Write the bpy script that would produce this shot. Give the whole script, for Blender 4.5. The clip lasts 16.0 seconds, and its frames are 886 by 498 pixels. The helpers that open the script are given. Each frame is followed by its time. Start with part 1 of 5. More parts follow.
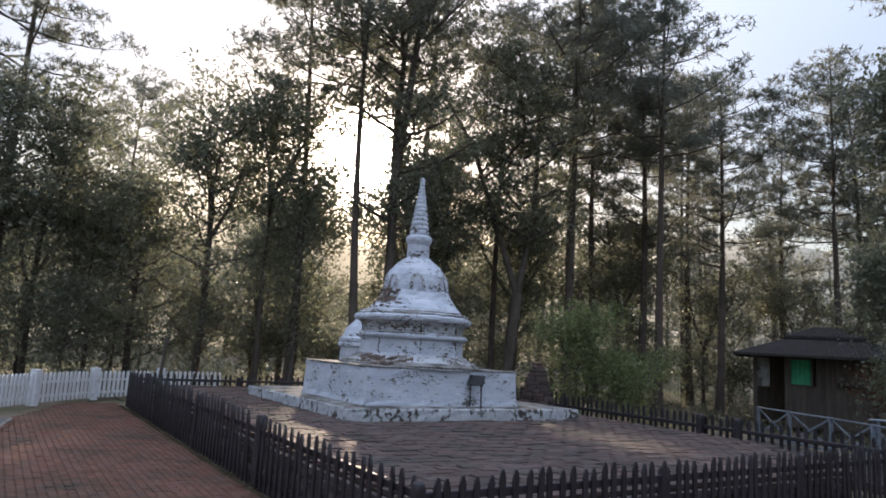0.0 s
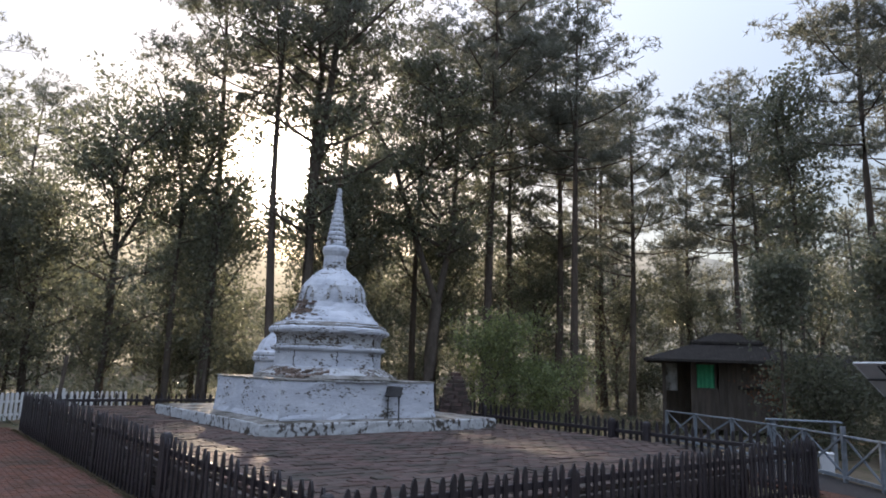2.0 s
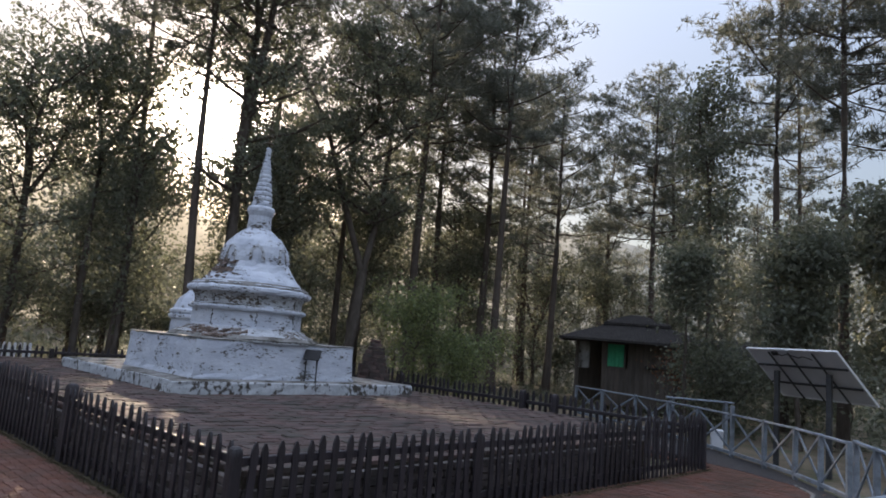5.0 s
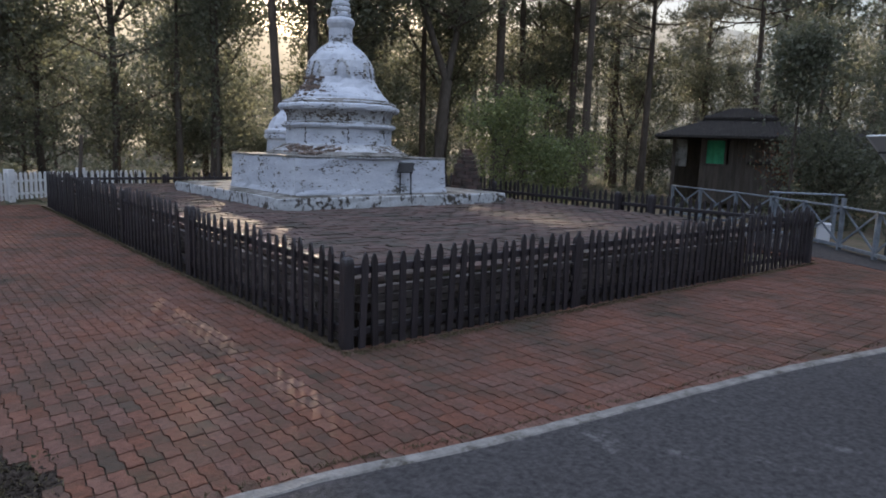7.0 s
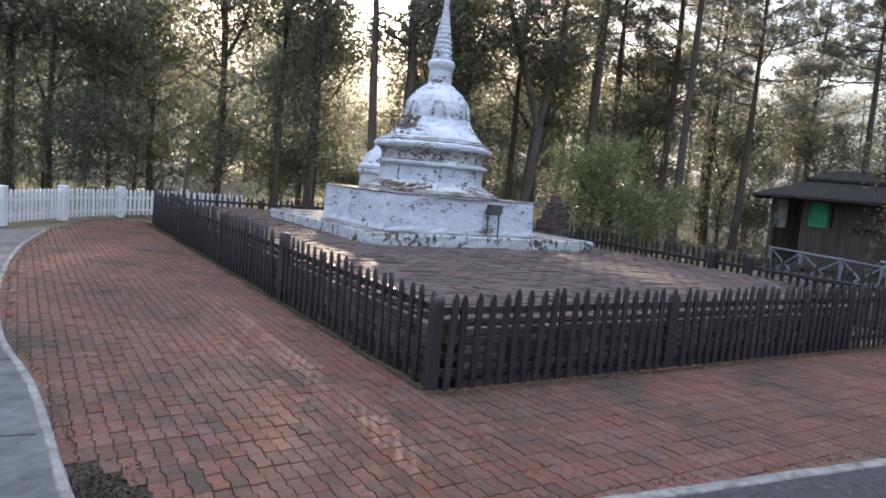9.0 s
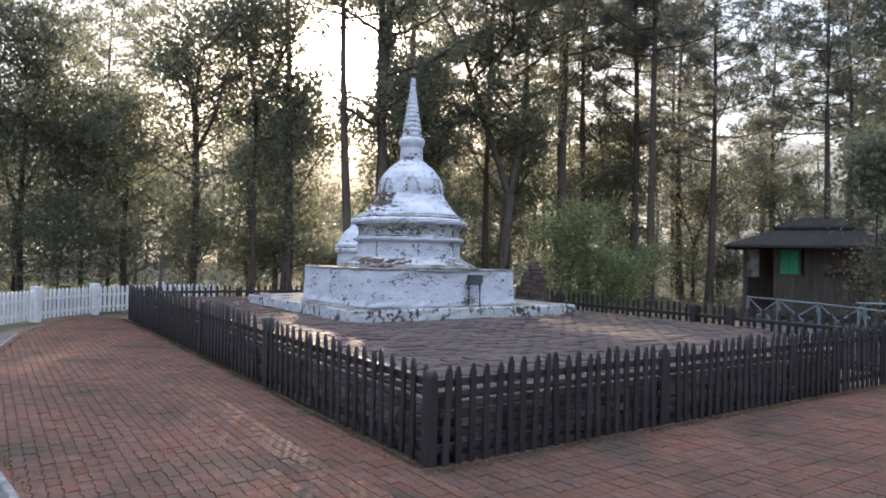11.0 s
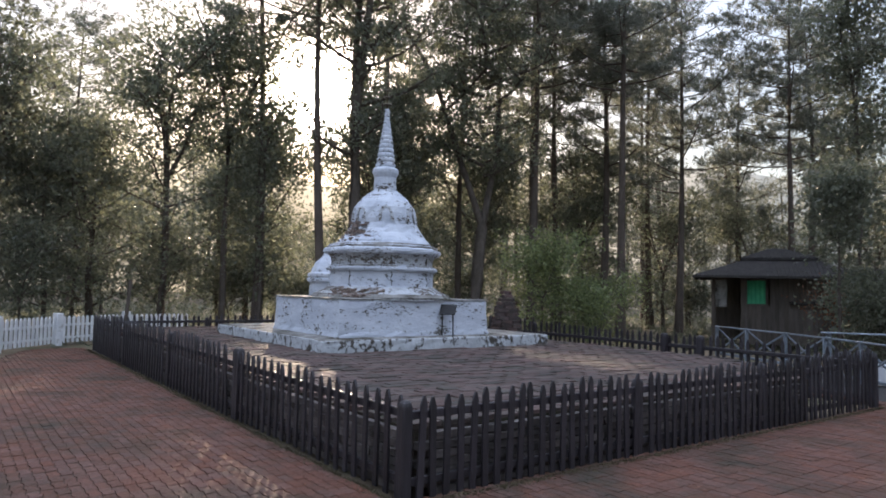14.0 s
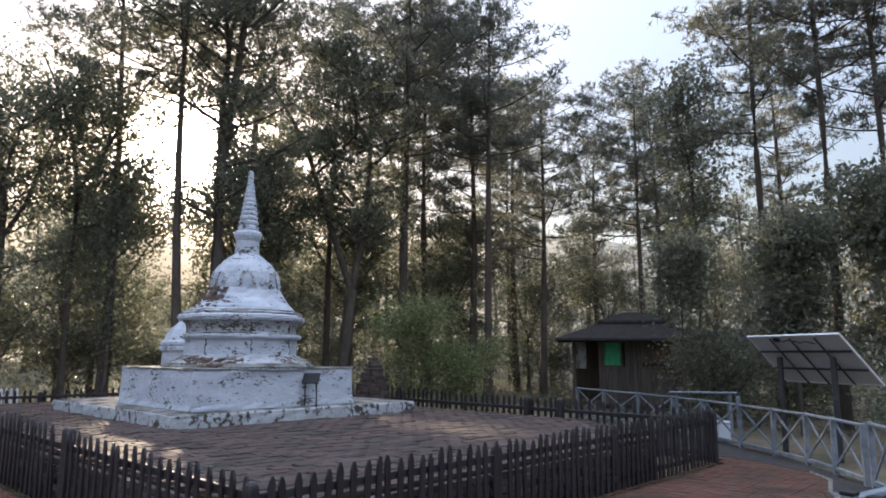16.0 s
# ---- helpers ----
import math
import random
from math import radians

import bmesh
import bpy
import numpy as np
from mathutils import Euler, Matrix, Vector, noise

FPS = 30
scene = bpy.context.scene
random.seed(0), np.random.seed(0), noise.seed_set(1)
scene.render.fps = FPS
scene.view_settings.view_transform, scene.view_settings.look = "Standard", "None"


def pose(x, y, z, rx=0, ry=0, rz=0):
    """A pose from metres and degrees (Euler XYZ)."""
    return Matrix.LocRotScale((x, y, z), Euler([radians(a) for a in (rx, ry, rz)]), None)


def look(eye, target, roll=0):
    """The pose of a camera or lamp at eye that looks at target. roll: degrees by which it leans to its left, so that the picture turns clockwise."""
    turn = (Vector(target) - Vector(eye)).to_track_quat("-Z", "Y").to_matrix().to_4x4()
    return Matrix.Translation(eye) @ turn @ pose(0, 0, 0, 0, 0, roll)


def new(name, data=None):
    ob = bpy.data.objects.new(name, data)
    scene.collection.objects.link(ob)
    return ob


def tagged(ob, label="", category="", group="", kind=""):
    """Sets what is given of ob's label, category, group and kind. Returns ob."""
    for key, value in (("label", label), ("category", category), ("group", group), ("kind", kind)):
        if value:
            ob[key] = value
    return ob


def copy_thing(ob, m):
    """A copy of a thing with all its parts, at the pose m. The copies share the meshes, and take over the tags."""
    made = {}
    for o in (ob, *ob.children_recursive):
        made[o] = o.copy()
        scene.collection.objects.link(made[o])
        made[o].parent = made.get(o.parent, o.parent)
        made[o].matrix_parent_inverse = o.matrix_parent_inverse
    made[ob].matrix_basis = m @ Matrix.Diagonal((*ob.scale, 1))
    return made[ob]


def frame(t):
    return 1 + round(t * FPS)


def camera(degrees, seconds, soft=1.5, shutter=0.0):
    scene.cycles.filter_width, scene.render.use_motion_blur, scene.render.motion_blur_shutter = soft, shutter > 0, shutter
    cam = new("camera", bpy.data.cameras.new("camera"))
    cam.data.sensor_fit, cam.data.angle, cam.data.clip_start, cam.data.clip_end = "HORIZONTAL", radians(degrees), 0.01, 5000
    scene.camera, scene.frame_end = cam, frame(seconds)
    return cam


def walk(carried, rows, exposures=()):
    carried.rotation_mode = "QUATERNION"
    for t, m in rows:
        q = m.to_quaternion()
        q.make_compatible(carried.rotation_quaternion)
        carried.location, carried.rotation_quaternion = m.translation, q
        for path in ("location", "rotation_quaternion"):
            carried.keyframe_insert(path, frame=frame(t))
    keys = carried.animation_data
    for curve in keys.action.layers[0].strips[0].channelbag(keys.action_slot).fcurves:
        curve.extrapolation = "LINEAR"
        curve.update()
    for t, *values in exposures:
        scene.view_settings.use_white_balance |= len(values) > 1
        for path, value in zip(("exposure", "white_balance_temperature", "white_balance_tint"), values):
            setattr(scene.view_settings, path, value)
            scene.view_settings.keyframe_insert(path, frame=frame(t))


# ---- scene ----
cam = camera(66.5, 16.0, soft=1.8)
PATH = [
    (0, (-2.941, -4.639, 1.803), (-1.867, -2.978, 2.101), 3.4),
    (0.5, (-2.915, -4.615, 1.802), (-1.741, -3.028, 2.122), 3.6),
    (1, (-2.925, -4.644, 1.787), (-1.681, -3.109, 2.1), 3.1),
    (1.5, (-2.894, -4.643, 1.779), (-1.644, -3.116, 2.102), 2.6),
    (2, (-2.848, -4.682, 1.766), (-1.595, -3.162, 2.112), 2.1),
    (2.5, (-2.818, -4.748, 1.731), (-1.566, -3.229, 2.082), 1.9),
    (3, (-2.75, -4.738, 1.718), (-1.559, -3.174, 2.086), 1.9),
    (3.2, (-2.764, -4.777, 1.709), (-1.58, -3.209, 2.082), 1.8),
    (5.3, (-2.875, -4.828, 1.705), (-1.423, -3.471, 1.924), 5.1),
    (5.5, (-2.872, -4.808, 1.697), (-1.415, -3.445, 1.837), 4.9),
    (6, (-2.859, -4.754, 1.688), (-1.421, -3.364, 1.636), 3.3),
    (6.5, (-2.833, -4.695, 1.678), (-1.468, -3.245, 1.492), 2.8),
    (7, (-2.873, -4.707, 1.698), (-1.622, -3.175, 1.4), 1.7),
    (7.5, (-2.885, -4.673, 1.702), (-1.662, -3.128, 1.356), 2.8),
    (8, (-2.87, -4.619, 1.696), (-1.704, -3.024, 1.384), 3.8),
    (8.5, (-2.907, -4.565, 1.688), (-1.79, -2.929, 1.415), 4.5),
    (9, (-2.94, -4.562, 1.698), (-1.871, -2.883, 1.506), 5.3),
    (9.2, (-2.955, -4.561, 1.698), (-1.898, -2.874, 1.514), 4.9),
    (11.3, (-3.029, -4.515, 1.675), (-1.904, -2.862, 1.714), 1.0),
    (11.5, (-3.037, -4.499, 1.68), (-1.912, -2.845, 1.717), 1.0),
    (12, (-3.029, -4.498, 1.674), (-1.891, -2.855, 1.772), 0.9),
    (12.5, (-3.034, -4.505, 1.665), (-1.894, -2.865, 1.769), 0.7),
    (13, (-3.03, -4.484, 1.665), (-1.883, -2.848, 1.753), 1.4),
    (13.5, (-3.046, -4.512, 1.674), (-1.887, -2.886, 1.778), 1.6),
    (14, (-3.039, -4.525, 1.679), (-1.854, -2.918, 1.797), 1.3),
    (14.5, (-2.997, -4.519, 1.68), (-1.759, -2.953, 1.812), 1.4),
    (15, (-2.96, -4.527, 1.681), (-1.643, -3.031, 1.837), 1.1),
    (15.5, (-2.905, -4.555, 1.711), (-1.496, -3.151, 1.914), 0.9),
    (16, (-2.889, -4.57, 1.728), (-1.442, -3.224, 2.038), 0.4),
]
EXPOSURES = [(0, 1.0), (3, 1.05), (5.5, 0.85), (7, 1.0), (8, 1.35), (9, 1.8), (11.5, 1.7), (12.5, 1.5), (14.5, 1.3), (16, 1.25)]
walk(cam, [(t, look(eye, target, roll)) for t, eye, target, roll in PATH], [(t, stops, 6650, 18) for t, stops in EXPOSURES])

# ---- world, sun, light ----
SUN = Vector((0.42, 0.87, 0.27)).normalized()
world = bpy.data.worlds.new("misty_morning_sky")
scene.world = world
world.use_nodes = True
wn, wl = world.node_tree.nodes, world.node_tree.links
wn.clear()


def wmath(op, a, b=None):
    n = wn.new("ShaderNodeMath")
    n.operation = op
    for i, v in enumerate((a, b)):
        if v is None:
            continue
        if isinstance(v, (int, float)):
            n.inputs[i].default_value = v
        else:
            wl.new(v, n.inputs[i])
    return n.outputs[0]


sky = wn.new("ShaderNodeTexSky")
sky.sky_type, sky.sun_disc = "NISHITA", False
sky.sun_elevation, sky.sun_rotation = math.asin(SUN.z), math.atan2(SUN.x, SUN.y)
sky.dust_density, sky.air_density = 1.0, 1.2
bg_sky = wn.new("ShaderNodeBackground")
bg_sky.inputs[1].default_value = 0.05
wl.new(sky.outputs[0], bg_sky.inputs[0])
# the thin mist in front of the sky: even, pale, slightly blue, brighter round the sun
tc = wn.new("ShaderNodeTexCoord")
dot = wn.new("ShaderNodeVectorMath")
dot.operation = "DOT_PRODUCT"
dot.inputs[1].default_value = SUN
wl.new(tc.outputs["Generated"], dot.inputs[0])
d = wmath("MAXIMUM", dot.outputs["Value"], 0.0)
bg_mist = wn.new("ShaderNodeBackground")
bg_mist.inputs[0].default_value = (0.72, 0.87, 1.10, 1)
sep = wn.new("ShaderNodeSeparateXYZ")
wl.new(tc.outputs["Generated"], sep.inputs[0])
# overcast-like spread: the sky grows brighter towards the zenith
wl.new(wmath("ADD", wmath("MULTIPLY", wmath("POWER", wmath("MAXIMUM", sep.outputs[2], 0.0), 1.7), 0.95), 0.045), bg_mist.inputs[1])
bg_glow = wn.new("ShaderNodeBackground")
bg_glow.inputs[0].default_value = (1.0, 0.90, 0.74, 1)
glow = wmath("ADD", wmath("MULTIPLY", wmath("POWER", d, 7.0), 0.045), wmath("MULTIPLY", wmath("POWER", d, 140.0), 0.6))
glow = wmath("ADD", glow, wmath("MULTIPLY", wmath("POWER", d, 800.0), 30.0))
wl.new(glow, bg_glow.inputs[1])
add1, add2 = wn.new("ShaderNodeAddShader"), wn.new("ShaderNodeAddShader")
wout = wn.new("ShaderNodeOutputWorld")
wl.new(bg_sky.outputs[0], add1.inputs[0])
wl.new(bg_mist.outputs[0], add1.inputs[1])
wl.new(add1.outputs[0], add2.inputs[0])
wl.new(bg_glow.outputs[0], add2.inputs[1])
wl.new(add2.outputs[0], wout.inputs[0])

sun_data = bpy.data.lights.new("sun", "SUN")
sun_data.energy, sun_data.angle, sun_data.color = 4.4, radians(1.0), (1.0, 0.82, 0.58)
sun = new("sun", sun_data)
sun.matrix_world = look(SUN * 60, (0, 0, 0))


# ---- materials ----
def mat(name, c1, c2, scale=6.0, rough=0.8, bump=0.2, c3=None, scale3=1.0, amount3=(0.55, 0.7), metal=0.0, vary=0.0, island=0.0, stretch=(1, 1, 1), spec=0.3, translucent=0.0, bump_scale=None, sheen=0.0, fine=False):
    m = bpy.data.materials.new(name)
    m.use_nodes = True
    nt = m.node_tree
    n, l = nt.nodes, nt.links
    bsdf = n["Principled BSDF"]
    co = n.new("ShaderNodeTexCoord")
    mp = n.new("ShaderNodeMapping")
    mp.inputs["Scale"].default_value = stretch
    l.new(co.outputs["Object"], mp.inputs[0])
    if vary:
        own, far = n.new("ShaderNodeObjectInfo"), n.new("ShaderNodeVectorMath")
        far.operation = "SCALE"
        far.inputs[0].default_value = (37.0, 53.0, 29.0)
        l.new(own.outputs["Random"], far.inputs["Scale"])
        l.new(far.outputs[0], mp.inputs["Location"])
    n1 = n.new("ShaderNodeTexNoise")
    n1.inputs["Scale"].default_value, n1.inputs["Detail"].default_value, n1.inputs["Roughness"].default_value = scale, 8, 0.65
    l.new(mp.outputs[0], n1.inputs["Vector"])
    r1 = n.new("ShaderNodeValToRGB")
    r1.color_ramp.elements[0].position, r1.color_ramp.elements[1].position = 0.3, 0.7
    r1.color_ramp.elements[0].color, r1.color_ramp.elements[1].color = (*c1, 1), (*c2, 1)
    l.new(n1.outputs["Fac"], r1.inputs[0])
    col = r1.outputs[0]
    if c3:
        n3 = n.new("ShaderNodeTexNoise")
        n3.inputs["Scale"].default_value, n3.inputs["Detail"].default_value, n3.inputs["Roughness"].default_value = scale3, 9, 0.7
        l.new(mp.outputs[0], n3.inputs["Vector"])
        f3 = n3.outputs["Fac"]
        if fine:
            # small spots that crowd where the large noise is high
            n4 = n.new("ShaderNodeTexNoise")
            n4.inputs["Scale"].default_value, n4.inputs["Detail"].default_value, n4.inputs["Roughness"].default_value = scale3 * 7, 5, 0.6
            l.new(mp.outputs[0], n4.inputs["Vector"])
            mm = n.new("ShaderNodeMath")
            mm.operation = "MULTIPLY_ADD"
            l.new(n4.outputs["Fac"], mm.inputs[0])
            mm.inputs[1].default_value = 0.55
            ad = n.new("ShaderNodeMath")
            ad.operation = "MULTIPLY"
            l.new(n3.outputs["Fac"], ad.inputs[0])
            ad.inputs[1].default_value = 0.62
            l.new(ad.outputs[0], mm.inputs[2])
            f3 = mm.outputs[0]
        r3 = n.new("ShaderNodeValToRGB")
        r3.color_ramp.elements[0].position, r3.color_ramp.elements[1].position = amount3
        l.new(f3, r3.inputs[0])
        mx = n.new("ShaderNodeMixRGB")
        l.new(r3.outputs[0], mx.inputs[0])
        l.new(col, mx.inputs[1])
        mx.inputs[2].default_value = (*c3, 1)
        col = mx.outputs[0]
    if vary or island:
        src = n.new("ShaderNodeObjectInfo").outputs["Random"] if vary else n.new("ShaderNodeNewGeometry").outputs["Random Per Island"]
        w = vary or island
        mr = n.new("ShaderNodeMapRange")
        mr.inputs["To Min"].default_value, mr.inputs["To Max"].default_value = 1 - w, 1 + w
        l.new(src, mr.inputs[0])
        hs = n.new("ShaderNodeHueSaturation")
        l.new(mr.outputs[0], hs.inputs["Value"])
        mu, fr, sr = n.new("ShaderNodeMath"), n.new("ShaderNodeMath"), n.new("ShaderNodeMapRange")
        mu.operation, fr.operation = "MULTIPLY", "FRACT"
        mu.inputs[1].default_value = 7.3
        l.new(src, mu.inputs[0])
        l.new(mu.outputs[0], fr.inputs[0])
        sr.inputs["To Min"].default_value, sr.inputs["To Max"].default_value = 0.82, 1.04
        l.new(fr.outputs[0], sr.inputs[0])
        l.new(sr.outputs[0], hs.inputs["Saturation"])
        l.new(col, hs.inputs["Color"])
        col = hs.outputs[0]
    l.new(col, bsdf.inputs["Base Color"])
    bsdf.inputs["Roughness"].default_value = rough
    bsdf.inputs["Metallic"].default_value = metal
    bsdf.inputs["Specular IOR Level"].default_value = spec
    bsdf.inputs["Sheen Weight"].default_value, bsdf.inputs["Sheen Roughness"].default_value = sheen, 0.5
    if bump:
        nb = n.new("ShaderNodeTexNoise")
        nb.inputs["Scale"].default_value, nb.inputs["Detail"].default_value = bump_scale or scale * 4, 6
        l.new(mp.outputs[0], nb.inputs["Vector"])
        b = n.new("ShaderNodeBump")
        b.inputs["Strength"].default_value, b.inputs["Distance"].default_value = bump, 0.02
        l.new(nb.outputs["Fac"], b.inputs["Height"])
        l.new(b.outputs[0], bsdf.inputs["Normal"])
    if translucent:
        tr = n.new("ShaderNodeBsdfTranslucent")
        l.new(col, tr.inputs[0])
        ms = n.new("ShaderNodeMixShader")
        ms.inputs[0].default_value = translucent
        l.new(bsdf.outputs[0], ms.inputs[1])
        l.new(tr.outputs[0], ms.inputs[2])
        l.new(ms.outputs[0], n["Material Output"].inputs[0])
    return m


M_PLASTER = mat("whitewashed_plaster", (0.42, 0.46, 0.53), (0.60, 0.64, 0.70), 2.5, 0.85, 0.5, (0.085, 0.075, 0.062), 1.9, (0.640, 0.688), stretch=(1, 1, 2.2), fine=True)
M_PLASTER_OLD = mat("weathered_plaster", (0.36, 0.38, 0.40), (0.59, 0.62, 0.65), 3.5, 0.9, 0.7, (0.11, 0.092, 0.075), 2.0, (0.588, 0.645), fine=True, stretch=(1, 1, 2.0))
M_NICHE = mat("bare_grey_stucco", (0.20, 0.185, 0.165), (0.42, 0.41, 0.39), 9, 0.95, 0.8, (0.07, 0.06, 0.05), 7, (0.5, 0.62))
M_PLINTH = mat("plinth_plaster", (0.36, 0.38, 0.40), (0.57, 0.60, 0.62), 3.5, 0.9, 0.7, (0.07, 0.062, 0.052), 1.7, (0.590, 0.650), stretch=(1, 1, 0.8), fine=True)
M_RUBBLE = mat("bare_brick_and_mortar", (0.10, 0.065, 0.05), (0.24, 0.19, 0.16), 9, 0.95, 0.7, (0.40, 0.41, 0.42), 6, (0.55, 0.65), vary=0.3)
M_LEDGE = mat("mossy_plaster_ledge", (0.14, 0.13, 0.115), (0.42, 0.42, 0.41), 5.0, 0.95, 0.6, (0.06, 0.055, 0.042), 2.5, (0.44, 0.58))
M_FENCE = mat("dark_stained_wood", (0.015, 0.0125, 0.0155), (0.036, 0.030, 0.035), 9, 0.45, 0.4, (0.062, 0.05, 0.047), 5, (0.63, 0.78), vary=0.25, stretch=(1, 1, 0.15), spec=0.5)
M_WHITEWOOD = mat("white_painted_concrete_pickets", (0.60, 0.62, 0.64), (0.78, 0.79, 0.80), 5, 0.7, 0.2, (0.28, 0.27, 0.24), 4, (0.60, 0.72), vary=0.06)
M_RAILPAINT = mat("weathered_pale_rail_paint", (0.12, 0.145, 0.17), (0.25, 0.29, 0.335), 7, 0.7, 0.3, (0.16, 0.15, 0.13), 5, (0.58, 0.70), vary=0.12)
M_PAVER = mat("red_concrete_paver", (0.092, 0.037, 0.025), (0.180, 0.079, 0.051), 24, 0.82, 0.7, (0.052, 0.040, 0.027), 0.8, (0.46, 0.66), vary=0.13, bump_scale=110)
M_PAVER_J = mat("red_concrete_paver_far", (0.092, 0.037, 0.025), (0.180, 0.079, 0.051), 24, 0.82, 0.7, (0.052, 0.040, 0.027), 0.8, (0.46, 0.66), island=0.13, bump_scale=110)
M_JOINT = mat("dark_joint_sand", (0.028, 0.022, 0.018), (0.06, 0.045, 0.035), 30, 0.95, 0.3, (0.04, 0.05, 0.02), 2, (0.5, 0.7))
M_BRICK = mat("old_mossy_brick", (0.066, 0.042, 0.037), (0.130, 0.083, 0.074), 6, 0.9, 0.5, (0.055, 0.05, 0.042), 1.6, (0.42, 0.62), vary=0.28)
M_BRICK_J = mat("old_mossy_brick_far", (0.066, 0.042, 0.037), (0.130, 0.083, 0.074), 6, 0.9, 0.5, (0.055, 0.05, 0.042), 1.6, (0.42, 0.62), island=0.28)
M_EDGE = mat("lichened_edge_brick", (0.045, 0.038, 0.036), (0.15, 0.13, 0.12), 5, 0.9, 0.5, (0.05, 0.045, 0.04), 2.2, (0.50, 0.64), island=0.4)
M_SOIL = mat("forest_floor_litter", (0.10, 0.08, 0.055), (0.21, 0.165, 0.115), 3, 0.95, 0.6, (0.09, 0.10, 0.05), 0.6, (0.5, 0.65))
M_ROAD = mat("worn_concrete_road", (0.022, 0.021, 0.0225), (0.088, 0.084, 0.085), 26, 0.85, 1.0, (0.19, 0.187, 0.185), 1.6, (0.600, 0.680), bump_scale=90)
M_SLAB = mat("grey_concrete_slab", (0.058, 0.061, 0.062), (0.150, 0.153, 0.156), 5, 0.85, 0.8, (0.07, 0.068, 0.06), 1.4, (0.50, 0.66), bump_scale=70)
M_KERB = mat("pale_concrete_kerb", (0.12, 0.115, 0.106), (0.28, 0.268, 0.25), 9, 0.85, 0.8, (0.075, 0.068, 0.056), 4, (0.53, 0.64))
M_BARK_PINE = mat("pine_bark", (0.06, 0.048, 0.04), (0.135, 0.108, 0.09), 5, 0.95, 0.9, stretch=(1, 1, 0.3))
M_BARK = mat("grey_brown_bark", (0.06, 0.05, 0.041), (0.135, 0.112, 0.094), 6, 0.95, 0.8, stretch=(1, 1, 0.35))
M_NEEDLE = mat("pine_needles", (0.135, 0.148, 0.115), (0.195, 0.205, 0.160), 1.2, 0.5, 0, island=0.3, translucent=0.62, spec=0.6, sheen=0.35)
M_LEAF = mat("broad_leaves", (0.120, 0.138, 0.092), (0.185, 0.198, 0.132), 1.0, 0.45, 0, island=0.35, translucent=0.62, spec=0.6, sheen=0.35)
M_LEAF_BRIGHT = mat("fresh_green_leaves", (0.14, 0.185, 0.075), (0.22, 0.26, 0.11), 1.5, 0.5, 0, island=0.3, translucent=0.45)
M_LEAF_RED = mat("rusty_red_leaves", (0.14, 0.055, 0.03), (0.24, 0.11, 0.05), 2, 0.6, 0, island=0.3, translucent=0.4)
M_GRASS = mat("dry_moss_and_grass", (0.075, 0.065, 0.038), (0.16, 0.13, 0.075), 3, 0.8, 0, island=0.35, translucent=0.3)
M_DARKWOOD = mat("weathered_planks", (0.06, 0.05, 0.042), (0.13, 0.108, 0.09), 6, 0.8, 0.4, vary=0.2, stretch=(1, 1, 0.2))
M_ROOF = mat("dark_roof_sheet", (0.028, 0.026, 0.025), (0.06, 0.054, 0.05), 4, 0.9, 0.4, (0.055, 0.045, 0.036), 1.5, (0.6, 0.75))
M_GREENPANE = mat("green_curtain_cloth", (0.03, 0.28, 0.14), (0.06, 0.42, 0.22), 4, 0.6, 0.2)
M_DARKMETAL = mat("dark_painted_steel", (0.03, 0.032, 0.034), (0.06, 0.062, 0.065), 8, 0.5, 0.1)
M_PANELBACK = mat("pale_panel_backsheet", (0.42, 0.43, 0.46), (0.52, 0.53, 0.56), 2, 0.5, 0.05)
M_ALU = mat("pale_aluminium_frame", (0.6, 0.62, 0.64), (0.7, 0.72, 0.74), 6, 0.4, 0.05, metal=0.3)
M_WHITEBOX = mat("white_plastic", (0.62, 0.64, 0.68), (0.72, 0.74, 0.78), 5, 0.5, 0.05)
M_BLACK = mat("black_cap", (0.012, 0.012, 0.013), (0.025, 0.025, 0.026), 8, 0.6, 0.1)
M_FINIAL = mat("tarnished_gilt_finial", (0.07, 0.06, 0.045), (0.15, 0.12, 0.08), 9, 0.5, 0.2, metal=0.5)


# ---- mesh helpers ----
def mesh_of(name, verts, faces, material, smooth=False):
    me = bpy.data.meshes.new(name)
    me.from_pydata([tuple(v) for v in verts], [], [tuple(f) for f in faces])
    me.materials.append(material)
    if smooth:
        me.polygons.foreach_set("use_smooth", [True] * len(me.polygons))
    me.update()
    return me


def arr_mesh(name, verts, k, material):
    """A mesh of loose faces with k corners each, from an array of corners."""
    verts = np.asarray(verts, np.float32).reshape(-1, 3)
    nf = len(verts) // k
    me = bpy.data.meshes.new(name)
    me.vertices.add(len(verts))
    me.vertices.foreach_set("co", verts.ravel())
    me.loops.add(len(verts))
    me.loops.foreach_set("vertex_index", np.arange(len(verts), dtype=np.int32))
    me.polygons.add(nf)
    me.polygons.foreach_set("loop_start", np.arange(0, nf * k, k, dtype=np.int32))
    me.polygons.foreach_set("loop_total", np.full(nf, k, np.int32))
    me.materials.append(material)
    me.update(calc_edges=True)
    return me


def bm_mesh(name, bm, material, smooth=False):
    me = bpy.data.meshes.new(name)
    bm.to_mesh(me)
    bm.free()
    me.materials.append(material)
    if smooth:
        me.polygons.foreach_set("use_smooth", [True] * len(me.polygons))
    return me


